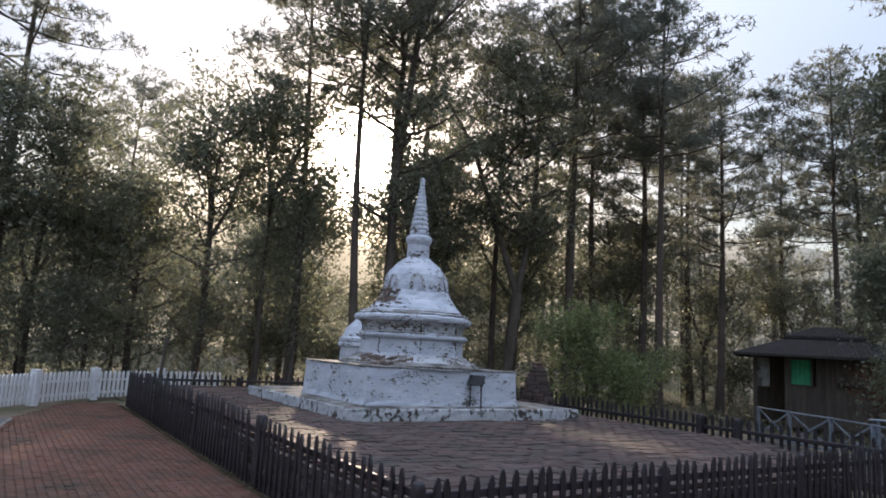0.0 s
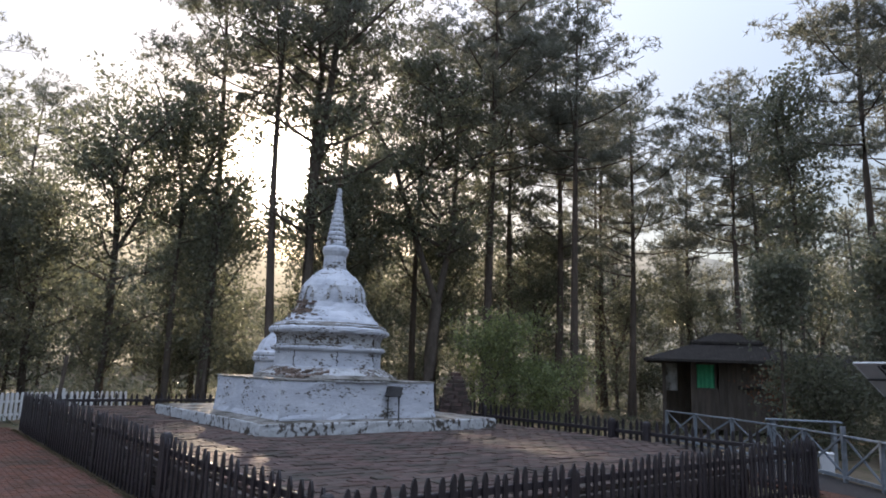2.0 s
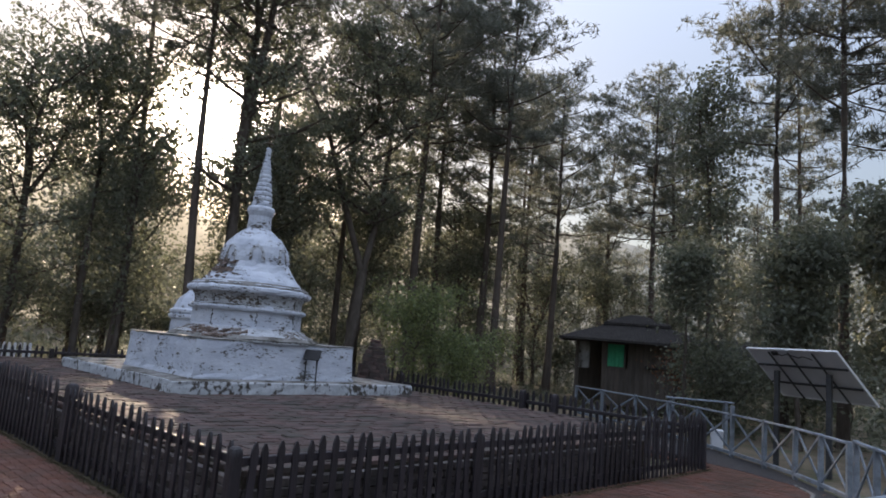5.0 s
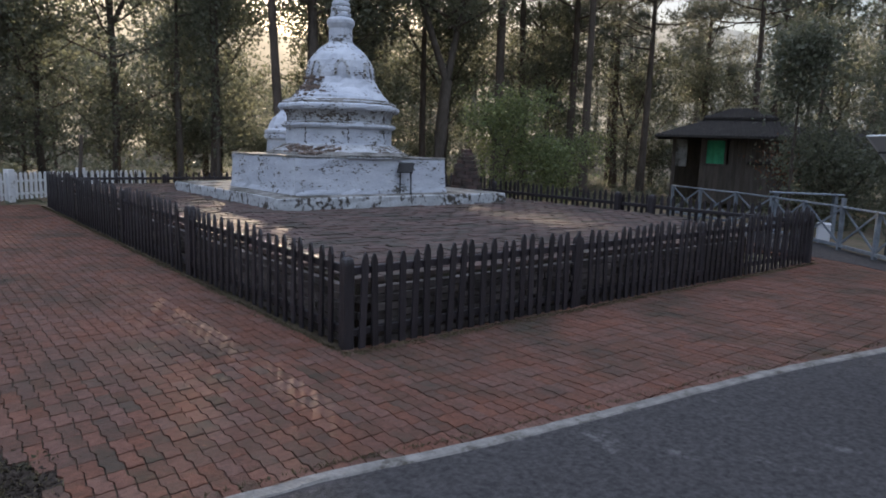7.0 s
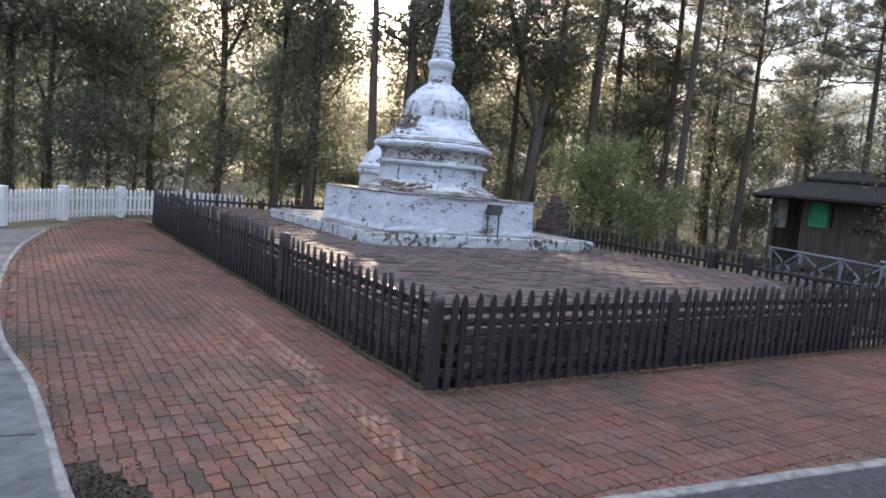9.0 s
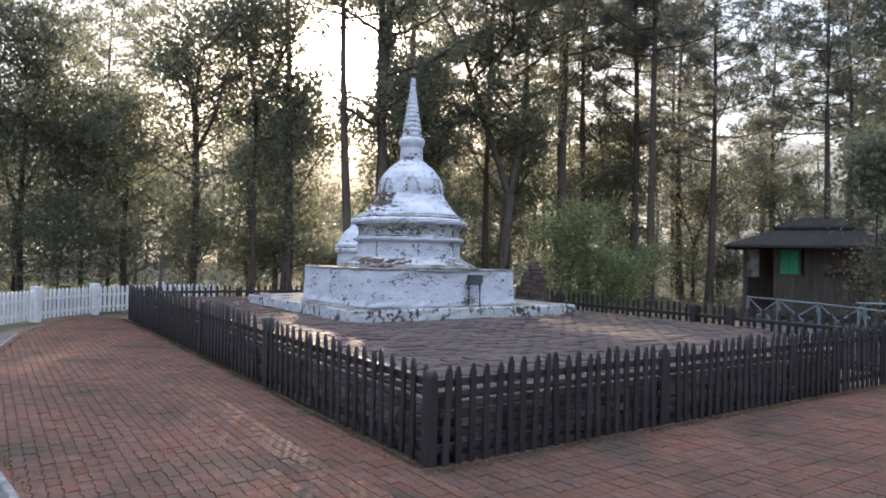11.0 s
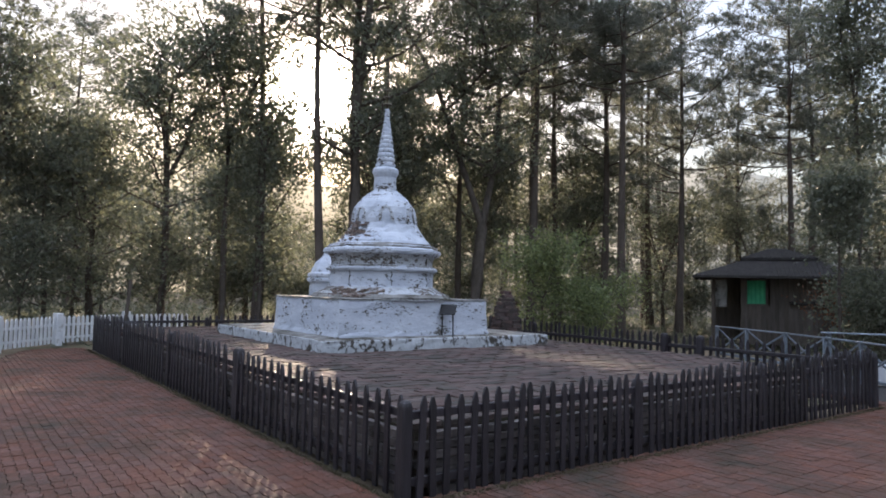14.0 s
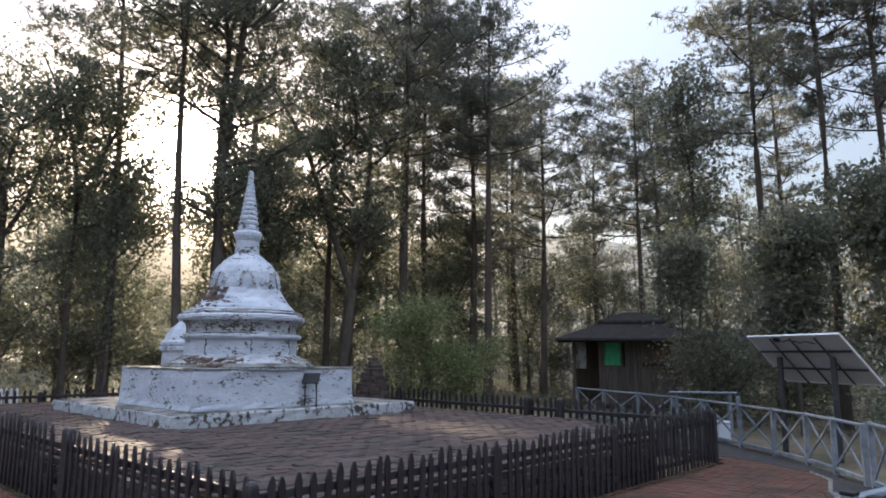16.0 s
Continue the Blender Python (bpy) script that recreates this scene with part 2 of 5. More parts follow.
def box_bm(bm, lo, hi, bevel=0.0):
    """Adds a box, its upright and upper edges chamfered by bevel."""
    x0, y0, z0 = lo
    x1, y1, z1 = hi
    r = bmesh.ops.create_cube(bm, size=1.0, matrix=Matrix.Translation(((x0 + x1) / 2, (y0 + y1) / 2, (z0 + z1) / 2)) @ Matrix.Diagonal((x1 - x0, y1 - y0, z1 - z0, 1)))
    if bevel:
        es = {e for v in r["verts"] for e in v.link_edges}
        bmesh.ops.bevel(bm, geom=list(es), offset=bevel, segments=1, affect="EDGES")
    return bm


def part(name, me, parent, m=None, label=""):
    ob = new(name, me)
    ob.parent = parent
    if m is not None:
        ob.matrix_basis = m
    if label:
        ob["label"] = label
    return ob


def empty(name, m=None):
    ob = new(name)
    ob.empty_display_size = 0.1
    if m is not None:
        ob.matrix_basis = m
    return ob


def boxpart(name, lo, hi, material, parent, bevel=0.006, m=None, label=""):
    return part(name, bm_mesh(name, box_bm(bmesh.new(), lo, hi, bevel), material), parent, m, label)


def bar_matrix(a, b):
    """The pose that lays a bar of unit length along z from a to b."""
    a, b = Vector(a), Vector(b)
    return Matrix.Translation(a) @ (b - a).to_track_quat("Z", "Y").to_matrix().to_4x4()


def bar(name, a, b, w, t, material, parent, label=""):
    ln = (Vector(b) - Vector(a)).length
    return boxpart(name, (-w / 2, -t / 2, 0), (w / 2, t / 2, ln), material, parent, min(w, t) * 0.12, bar_matrix(a, b), label)


def tube(vs, fs, pts, radii, sides=7):
    base = len(vs)
    for i, (p, r) in enumerate(zip(pts, radii)):
        t = (Vector(pts[min(i + 1, len(pts) - 1)]) - Vector(pts[max(i - 1, 0)])).normalized()
        q = t.to_track_quat("Z", "Y")
        for k in range(sides):
            a = 2 * math.pi * k / sides
            vs.append(Vector(p) + q @ Vector((r * math.cos(a), r * math.sin(a), 0)))
    for i in range(len(pts) - 1):
        for k in range(sides):
            a, b = base + i * sides + k, base + i * sides + (k + 1) % sides
            fs.append((a, b, b + sides, a + sides))


# ---- ground, road, paving ----
def sheet(name, poly, z, material, depth=0.0):
    bm = bmesh.new()
    f = bm.faces.new([bm.verts.new((x, y, z)) for x, y in poly])
    if depth:
        r = bmesh.ops.extrude_face_region(bm, geom=[f])
        bmesh.ops.translate(bm, verts=[v for v in r["geom"] if isinstance(v, bmesh.types.BMVert)], vec=(0, 0, -depth))
    bmesh.ops.recalc_face_normals(bm, faces=bm.faces)
    return new(name, bm_mesh(name, bm, material))


def ground_mesh():
    rs = [0, 4, 8, 12, 16, 20, 25, 30, 36, 44, 55, 70, 100, 160, 300, 700]
    n = 72
    vs, fs = [(3.0, 5.0, -0.06)], []
    for r in rs[1:]:
        for i in range(n):
            a = 2 * math.pi * i / n
            x, y = 3 + r * math.cos(a), 5 + r * math.sin(a)
            rise = max(0.0, min(1.0, (r - 18) / 40)) * 0.35 + 0.18 * max(0, min(1, (r - 16) / 10)) * noise.noise((x * 0.12, y * 0.12, 0))
            vs.append((x, y, -0.06 + rise))
    for i in range(n):
        fs.append((0, 1 + i, 1 + (i + 1) % n))
    for k in range(len(rs) - 2):
        for i in range(n):
            a, b = 1 + k * n + i, 1 + k * n + (i + 1) % n
            fs.append((a, a + n, b + n, b))
    return mesh_of("ground", vs, fs, M_SOIL, True)


tagged(new("ground", ground_mesh()), "brown forest floor with leaf litter and low moss", "ground", kind="structure")
KERB_FRONT = [(-2.62, -1.70), (-1.29, -1.80), (-0.43, -1.96), (0.9, -2.14), (2.54, -2.36), (4.11, -2.66), (5.4, -2.75), (7.2, -2.05)]
KERB_LEFT = [(-2.62, -1.70), (-2.70, -0.95), (-2.82, 0.85), (-3.05, 2.6), (-3.1, 5.2), (-2.9, 8.4), (-2.45, 11.2)]
road_poly = [(-14, -14), (1.2, -14), (1.65, -5.6), (2.06, -3.48), (5.0, -4.04), (7.9, -2.5)] + list(reversed(KERB_FRONT)) + [(-14, -1.75)]
road = tagged(sheet("road", road_poly, 0.012, M_ROAD, 0.08), "dark worn concrete road with pale patches beside the paving", "road", kind="structure")
slab_poly = [(-14, -1.72)] + KERB_LEFT + [(-4.0, 11.6), (-14, 6)]
slab = tagged(sheet("pavement", slab_poly, 0.02, M_SLAB, 0.08), "grey broom-finished concrete slab beside the brick path", "pavement", kind="structure")


def strip(name, line, w, z, material, depth=0.1):
    """A kerb of width w along a line, its top slightly rounded."""
    bm = bmesh.new()
    rows = []
    for i, p in enumerate(line):
        a, b = Vector(line[max(i - 1, 0)]), Vector(line[min(i + 1, len(line) - 1)])
        t = (b - a).normalized()
        nrm = Vector((-t.y, t.x))
        prof = [(-w / 2, z - depth), (-w / 2, z - 0.012), (-w / 2 + 0.012, z), (w / 2 - 0.012, z), (w / 2, z - 0.012), (w / 2, z - depth)]
        j1, j2 = (0.011 * noise.noise((p[0] * 5, p[1] * 5, k)) for k in (0, 9))
        rows.append([bm.verts.new((p[0] + nrm.x * (o + (j1 if o < 0 else j2)), p[1] + nrm.y * (o + (j1 if o < 0 else j2)), h + j1 * 0.4)) for o, h in prof])
    for r, s in zip(rows, rows[1:]):
        for i in range(5):
            bm.faces.new((r[i], r[i + 1], s[i + 1], s[i]))
    bmesh.ops.recalc_face_normals(bm, faces=bm.faces)
    return new(name, bm_mesh(name, bm, material))


def smooth_line(pts, k=22):
    out = []
    for i in range(len(pts) - 1):
        p0, p1, p2, p3 = (Vector(pts[max(0, min(len(pts) - 1, j))]) for j in (i - 1, i, i + 1, i + 2))
        for s in range(k):
            t = s / k
            out.append(tuple(0.5 * ((2 * p1) + (p2 - p0) * t + (2 * p0 - 5 * p1 + 4 * p2 - p3) * t * t + (3 * p1 - p0 - 3 * p2 + p3) * t ** 3)))
    return out + [tuple(pts[-1])]


tagged(strip("kerb_front", smooth_line([(x, y - 0.036) for x, y in KERB_FRONT]), 0.098, 0.022, M_KERB), "pale worn concrete kerb between paving and road", "kerb", kind="structure")
tagged(strip("kerb_left", smooth_line(KERB_LEFT), 0.065, 0.028, M_KERB), "pale concrete edge of the grey slab", "kerb", kind="structure")
tagged(strip("kerb_far", [(7.2, -2.05), (8.25, -1.8), (8.76, -1.42)], 0.05, 0.02, M_KERB), "pale concrete edge of the brick path near the railing", "kerb", kind="structure")
for jx, jy, kx, ky in ((-2.80, -0.12, -8.0, 0.55), (-2.93, 1.55, -8.0, 2.2), (-3.10, 4.1, -8.0, 4.6)):
    joint = sheet("slab_joint", [(jx, jy), (jx - 0.02, jy + 0.014), ((jx + kx) / 2, (jy + ky) / 2 + 0.018), (kx, ky + 0.014), (kx, ky), ((jx + kx) / 2, (jy + ky) / 2 + 0.004)], 0.0235, M_JOINT, 0.01)
    joint.parent = slab
APRON = [(7.2, -2.05), (8.25, -1.8), (8.76, -1.42), (9.24, -0.5), (9.5, 0.35), (10.3, 1.6), (11.4, 3.2), (12.6, 5.2), (14.2, 6.3), (13.2, 3.4), (11.7, 1.2), (10.2, -0.6), (8.1, -2.4), (7.9, -2.5)]
tagged(sheet("apron", APRON, 0.006, M_ROAD, 0.07), "dark concrete strip between the brick path and the railing", "pavement", kind="structure")

# ---- fence round the platform ----
FH, LX, LY = 0.85, 8.72, 13.95


def picket_mesh(w, t, h, material, tip=0.07):
    x, y = w / 2, t / 2
    out = [(-x, 0), (x, 0), (x, h - tip), (x * 0.55, h - tip * 0.35), (x * 0.18, h), (-x * 0.18, h), (-x * 0.55, h - tip * 0.35), (-x, h - tip)]
    n = len(out)
    vs = [(a, -y, b) for a, b in out] + [(a, y, b) for a, b in out]
    fs = [tuple(range(n)), tuple(range(2 * n - 1, n - 1, -1))] + [(i, i + n, (i + 1) % n + n, (i + 1) % n) for i in range(n)]
    return mesh_of("picket", vs, fs, material)


def post_mesh(w, h, material, cap=True):
    """A square timber post with chamfered edges and a rounded head."""
    bm = bmesh.new()
    x = w / 2
    prof = [(x, 0), (x, h - 0.07), (x * 0.95, h - 0.045), (x * 0.82, h - 0.02), (x * 0.55, h - 0.004), (x * 0.2, h)] if cap else [(x, 0), (x, h - 0.01), (x * 0.9, h)]
    rings = []
    for r, z in prof:
        c = r * 0.75
        rings.append([bm.verts.new((a, b, z)) for a, b in ((c, r), (-c, r), (-r, c), (-r, -c), (-c, -r), (c, -r), (r, -c), (r, c))])
    for a, b in zip(rings, rings[1:]):
        for i in range(8):
            bm.faces.new((a[i], a[(i + 1) % 8], b[(i + 1) % 8], b[i]))
    bm.faces.new(rings[-1])
    bmesh.ops.recalc_face_normals(bm, faces=bm.faces)
    return bm_mesh("post", bm, material)


PK = picket_mesh(0.062, 0.022, FH, M_FENCE)
PK_SHORT = picket_mesh(0.060, 0.022, FH - 0.03, M_FENCE)
POST = post_mesh(0.10, FH - 0.05, M_FENCE)
POST_TALL = post_mesh(0.125, FH + 0.01, M_FENCE)


def fence_run(name, a, b, step, posts, label, seed, start=0.11, outward=1.0, lift=lambda x: 0.0, broad=()):
    """A run of pickets from a to b on two rails, the rails on the inner side; outward: the side of the pickets."""
    rnd = random.Random(seed)
    a, b = Vector((*a, 0)), Vector((*b, 0))
    u = (b - a).normalized()
    ln = (b - a).length
    rz = math.degrees(math.atan2(u.y, u.x))
    f = tagged(empty(name, pose(a.x, a.y, 0, 0, 0, rz)), label, "fence", group="fences round the platform")
    for z in (0.135, 0.665):
        boxpart("rail", (0.03, outward * 0.004 - 0.02 + (0.02 * outward), z - 0.035), (ln - 0.03, outward * 0.004 + 0.02 + (0.02 * outward), z + 0.035), M_FENCE, f, 0.008)
    x = start
    while x < ln - 0.06:
        if all(abs(x - p) > 0.075 for p in posts):
            lean = rnd.gauss(0, 1.1)
            part("picket", PK if rnd.random() < 0.6 else PK_SHORT, f, pose(x + rnd.uniform(-0.008, 0.008), -outward * 0.013, rnd.uniform(-0.018, 0.012), rnd.gauss(0, 0.6), lean, 0) @ Matrix.Diagonal((1, 1, 1 + lift(x) / FH, 1)))
        x += step
    for p in posts:
        part("post", POST_TALL if p in broad else POST, f, pose(p, 0.055 * outward, -0.02, 0, rnd.gauss(0, 0.5), rnd.uniform(-3, 3)) @ Matrix.Diagonal((1, 1, 1 + lift(p) / FH, 1)))
    return f


fence_run("fence", (0, 0), (LX, 0), 0.1355, (0.0, 2.93, 5.45), "dark stained picket fence along the front of the platform", 1, lift=lambda x: 0.045 * max(0.0, min(1.0, (x - 3.5) / 2)))
fence_run("fence", (0, LY), (0, 0), 0.178, (0.0, 3.3, 6.7, 9.95), "dark stained picket fence beside the brick path", 2, 0.12, lift=lambda x: 0.085 * max(0.0, min(1.0, (LY - 3.2 - x) / 2.0, x / 2.5)), broad=(9.95,))
fence_run("fence", (LX, 0), (LX, LY), 0.150, (0.0, 3.0, 3.8, 7.5, 11.0), "dark stained picket fence with two broad posts", 3, broad=(3.0, 3.8), lift=lambda x: 0.06 + 0.12 * max(0.0, min(1.0, (x - 5) / 4)))
fence_run("fence", (LX, LY), (0, LY), 0.16, (0.0, 3.0, 6.0), "dark stained picket fence behind the stupa", 4)

# ---- platform of old brick ----
PZ = 0.55
platform = tagged(sheet("platform", [(0.16, 0.16), (6.9, 0.16), (LX - 0.16, 2.3), (LX - 0.16, LY - 0.16), (0.16, LY - 0.16)], PZ - 0.035, M_JOINT, 0.62), "raised old brick platform inside the fence", "platform", kind="structure")


# ---- stupa ----
def square_ring(bm, x0, y0, x1, y1, z, wob, seed, n=14):
    rnd = random.Random(seed)
    out = []
    cs = [(x0, y0), (x1, y0), (x1, y1), (x0, y1)]
    for i in range(4):
        a, b = cs[i], cs[(i + 1) % 4]
        for k in range(n):
            t = k / n
            out.append(bm.verts.new((a[0] + (b[0] - a[0]) * t + rnd.uniform(-wob, wob), a[1] + (b[1] - a[1]) * t + rnd.uniform(-wob, wob), z + rnd.uniform(-wob, wob) * 0.8)))
    return out


def loft(bm, rings, cap=True):
    for a, b in zip(rings, rings[1:]):
        n = len(a)
        for i in range(n):
            bm.faces.new((a[i], a[(i + 1) % n], b[(i + 1) % n], b[i]))
    if cap:
        bm.faces.new(rings[-1])
    bmesh.ops.recalc_face_normals(bm, faces=bm.faces)


def block(name, x0, y0, x1, y1, levels, material, parent, wob=0.008, label=""):
    """A worn masonry block: levels of (height, inset)."""
    bm = bmesh.new()
    loft(bm, [square_ring(bm, x0 + o, y0 + o, x1 - o, y1 - o, z, wob, i * 7 + 1) for i, (z, o) in enumerate(levels)])
    return part(name, bm_mesh(name, bm, material), parent, None, label)


def polygon_ring(bm, apothem, z, n, wob, seed, sub=6, turn=0.0):
    rnd = random.Random(seed)
    R = apothem / math.cos(math.pi / n)
    out = []
    for i in range(n):
        a, b = (2 * math.pi * (i + k - 0.5) / n + turn for k in (0, 1))
        for k in range(sub):
            t = k / sub
            out.append(bm.verts.new((R * (math.cos(a) * (1 - t) + math.cos(b) * t) + rnd.uniform(-wob, wob), R * (math.sin(a) * (1 - t) + math.sin(b) * t) + rnd.uniform(-wob, wob), z + rnd.uniform(-wob, wob))))
    return out


SX, SY = 4.35, 7.60
stupa = tagged(empty("stupa", pose(0, 0, 0)), "whitewashed brick stupa with black mould stains and flaking plaster", "stupa")
block("plinth", 2.20, 6.00, 7.60, 11.40, [(PZ - 0.03, 0), (PZ + 0.09, 0.0), (PZ + 0.17, 0.002), (PZ + 0.19, 0.012)], M_PLINTH, stupa, 0.008, "low stained plinth with exposed brick")
block("plinth_top", 2.225, 6.025, 7.575, 11.37, [(PZ + 0.17, 0), (PZ + 0.193, 0.0), (PZ + 0.20, 0.06), (0.765, 0.2), (0.775, 0.5)], M_LEDGE, stupa, 0.006, "mossy ledge of the plinth")
block("base", 2.65, 6.28, 6.12, 9.15, [(0.74, -0.02), (0.80, -0.012), (0.86, 0.0), (1.30, 0.015), (1.42, 0.02), (1.455, 0.035), (1.465, 0.08)], M_PLASTER, stupa, 0.011, "square whitewashed base block")


def oct_part(name, prof, material, n=8, wob=0.008, sub=6, label="", smooth=False, turn=0.0):
    bm = bmesh.new()
    loft(bm, [polygon_ring(bm, r, z, n, wob, i * 13 + n, sub, turn) for i, (r, z) in enumerate(prof)])
    return part(name, bm_mesh(name, bm, material, smooth), stupa, pose(SX, SY, 0), label)


oct_part("foot_moulding", [(1.36, 1.44), (1.34, 1.49), (1.30, 1.51), (1.27, 1.55), (1.18, 1.60), (1.10, 1.645), (1.06, 1.67), (1.04, 1.69)], M_PLASTER_OLD, label="curved foot moulding with mould and flaked plaster")
oct_part("body", [(1.025, 1.66), (1.005, 1.72), (1.0, 2.03)], M_PLASTER, label="eight-sided whitewashed body")
oct_part("band", [(1.02, 2.00), (1.07, 2.02), (1.09, 2.05), (1.07, 2.09), (1.02, 2.11), (0.99, 2.13)], M_PLASTER, label="rounded band")
oct_part("frieze", [(0.99, 2.11), (0.985, 2.20), (1.00, 2.27), (1.06, 2.34), (1.08, 2.36)], M_PLASTER_OLD, label="stained frieze below the cornice")
oct_part("cornice", [(1.08, 2.34), (1.13, 2.36), (1.15, 2.40), (1.14, 2.45), (1.10, 2.47), (1.07, 2.49), (1.07, 2.52), (1.0, 2.56), (0.98, 2.575)], M_PLASTER, label="projecting cornice")
oct_part("skirt", [(0.98, 2.55), (0.95, 2.62), (0.87, 2.70), (0.79, 2.79), (0.73, 2.88), (0.69, 2.96), (0.67, 3.0)], M_PLASTER, n=16, sub=2, wob=0.012, label="flared skirt of the dome")
oct_part("dome", [(0.67, 2.98), (0.67, 3.08), (0.655, 3.2), (0.62, 3.32), (0.56, 3.43), (0.46, 3.54), (0.36, 3.62), (0.28, 3.68), (0.25, 3.71)], M_PLASTER, n=20, sub=2, wob=0.012, label="bell-shaped dome with flaked niches")


def spire_profile():
    p = [(0.24, 3.69), (0.235, 3.80), (0.225, 3.98), (0.25, 4.02), (0.275, 4.08), (0.275, 4.14), (0.25, 4.18)]
    z, r = 4.20, 0.205
    while z < 5.42:
        h = 0.105 * (0.6 + r * 2)
        p += [(r * 0.9, z), (r, z + h * 0.3), (r, z + h * 0.7), (r * 0.9, z + h * 0.95)]
        z += h
        r = max(0.055, r - 0.0135)
    return p + [(0.05, z), (0.035, z + 0.03)], z


sp, ztop = spire_profile()
oct_part("spire", sp, M_PLASTER, n=20, sub=1, wob=0.004, label="tapering ringed spire")
fin = []
z = ztop
for i in range(5):
    r = 0.10 - i * 0.015
    fin += [(0.016, z), (0.016, z + 0.10), (r, z + 0.11), (r * 0.75, z + 0.135), (0.016, z + 0.15)]
    z += 0.155
fin += [(0.014, z), (0.012, z + 0.2), (0.025, z + 0.24), (0.006, z + 0.36)]
oct_part("finial", fin, M_FINIAL, n=12, sub=1, wob=0.0, label="dark tiered metal finial")


block("base_ledge", 2.66, 6.29, 6.11, 9.14, [(1.45, -0.006), (1.463, -0.006), (1.474, 0.03), (1.478, 0.3)], M_LEDGE, stupa, 0.007, "mouldy upper edge of the base block")
oct_part("cornice_ledge", [(1.08, 2.47), (1.09, 2.485), (1.075, 2.51), (1.02, 2.56)], M_LEDGE, wob=0.007, label="mouldy top of the cornice")
oct_part("foot_ledge", [(1.362, 1.475), (1.37, 1.49), (1.34, 1.512), (1.28, 1.55)], M_LEDGE, wob=0.010, label="mouldy edge of the foot moulding")
oct_part("band_ledge", [(1.05, 2.085), (1.06, 2.095), (1.02, 2.118)], M_LEDGE, wob=0.006, label="mouldy top of the band")


def crack(angle, z0, z1, apothem, seed):
    """A dark vertical crack at a corner of the body."""
    rnd = random.Random(seed)
    a, R = radians(angle), apothem / math.cos(math.pi / 8) - 0.003
    pts = []
    z = z0
    while z < z1:
        j = rnd.uniform(-0.018, 0.018)
        pts.append(Vector((SX + R * math.cos(a) - j * math.sin(a), SY + R * math.sin(a) + j * math.cos(a), z)))
        z += rnd.uniform(0.03, 0.06)
    vs, fs = [], []
    tube(vs, fs, pts, [0.016 * rnd.uniform(0.5, 1.2) for _ in pts], 5)
    part("crack", mesh_of("crack", vs, fs, M_JOINT), stupa)


for ang in (-157.5, -112.5, -67.5):
    crack(ang, 1.70, 2.02, 1.0, int(ang))
    crack(ang, 2.13, 2.34, 0.995, int(ang) + 1)


def niche(angle, z, w, h, name="flaked_niche"):
    """A ragged arch-shaped relief on the dome, with its sunken field."""
    rnd = random.Random(int(angle * 100))
    bm = bmesh.new()
    out = [(-w, -h), (-w * 0.8, h * 0.2), (-w * 0.45, h * 0.8), (0, h), (w * 0.5, h * 0.75), (w * 0.85, h * 0.1), (w, -h)]
    inn = [(-w * 0.62, -h * 0.9), (-w * 0.5, h * 0.1), (-w * 0.25, h * 0.5), (0, h * 0.62), (w * 0.3, h * 0.5), (w * 0.5, 0), (w * 0.62, -h * 0.9)]
    f = lambda p, d: bm.verts.new((p[0] + rnd.uniform(-0.024, 0.024), -d + rnd.uniform(-0.008, 0.008), p[1] + rnd.uniform(-0.03, 0.03)))
    rings = [[f(p, -0.06) for p in out], [f(p, 0.03) for p in out], [f(p, 0.035) for p in inn], [f(p, -0.01) for p in inn]]
    for k, (a, b) in enumerate(zip(rings, rings[1:])):
        for i in range(len(a) - 1):
            bm.faces.new((a[i], a[i + 1], b[i + 1], b[i])).material_index = 1 if k == 2 else 0
    bm.faces.new(rings[-1]).material_index = 1
    bmesh.ops.recalc_face_normals(bm, faces=bm.faces)
    me = bm_mesh(name, bm, M_PLASTER_OLD)
    me.materials.append(M_NICHE)
    a = radians(angle)
    part(name, me, stupa, pose(SX + 0.645 * math.cos(a), SY + 0.635 * math.sin(a), z, -9, 0, angle + 90), "broken stucco niche with grey field")


for ang in (-165, -118, -68, -20, 25, 70, 115, 160):
    niche(ang, 3.17, 0.15, 0.16)


def foot_rubble():
    """Bare bricks where the plaster has fallen from the foot moulding."""
    rnd = random.Random(31)
    me = brick_mesh(0.16, 0.09, 0.05, M_RUBBLE, 3)
    for i in range(46):
        a = radians(rnd.gauss(-150, 13))
        k = rnd.random()
        rad = (1.36 - 0.30 * k) / max(0.924, math.cos((a + math.pi / 8) % (math.pi / 4) - math.pi / 8))
        part("bare_brick", me, stupa, pose(SX + rad * math.cos(a), SY + rad * math.sin(a), 1.475 + 0.17 * k, rnd.uniform(-18, 18), rnd.uniform(-18, 18), math.degrees(a) + 90 + rnd.uniform(-30, 30)) @ Matrix.Scale(rnd.uniform(0.6, 1.1), 4), "bare brick under fallen plaster")


def small_stupa():
    s = tagged(empty("small_stupa", pose(4.52, 10.5, 0)), "small whitewashed stupa behind the large one", "stupa")
    bm = bmesh.new()
    prof = [(0.50, 0.78), (0.50, 1.2), (0.40, 1.25), (0.38, 1.75), (0.44, 1.80), (0.44, 1.86), (0.40, 1.88), (0.43, 1.92), (0.43, 1.98), (0.36, 2.02), (0.33, 2.12), (0.26, 2.26), (0.16, 2.36), (0.10, 2.42), (0.08, 2.5), (0.03, 2.62)]
    loft(bm, [polygon_ring(bm, r, zz, 8, 0.006, i, 3) for i, (r, zz) in enumerate(prof)])
    part("body", bm_mesh("body", bm, M_PLASTER), s)
    return s


small_stupa()


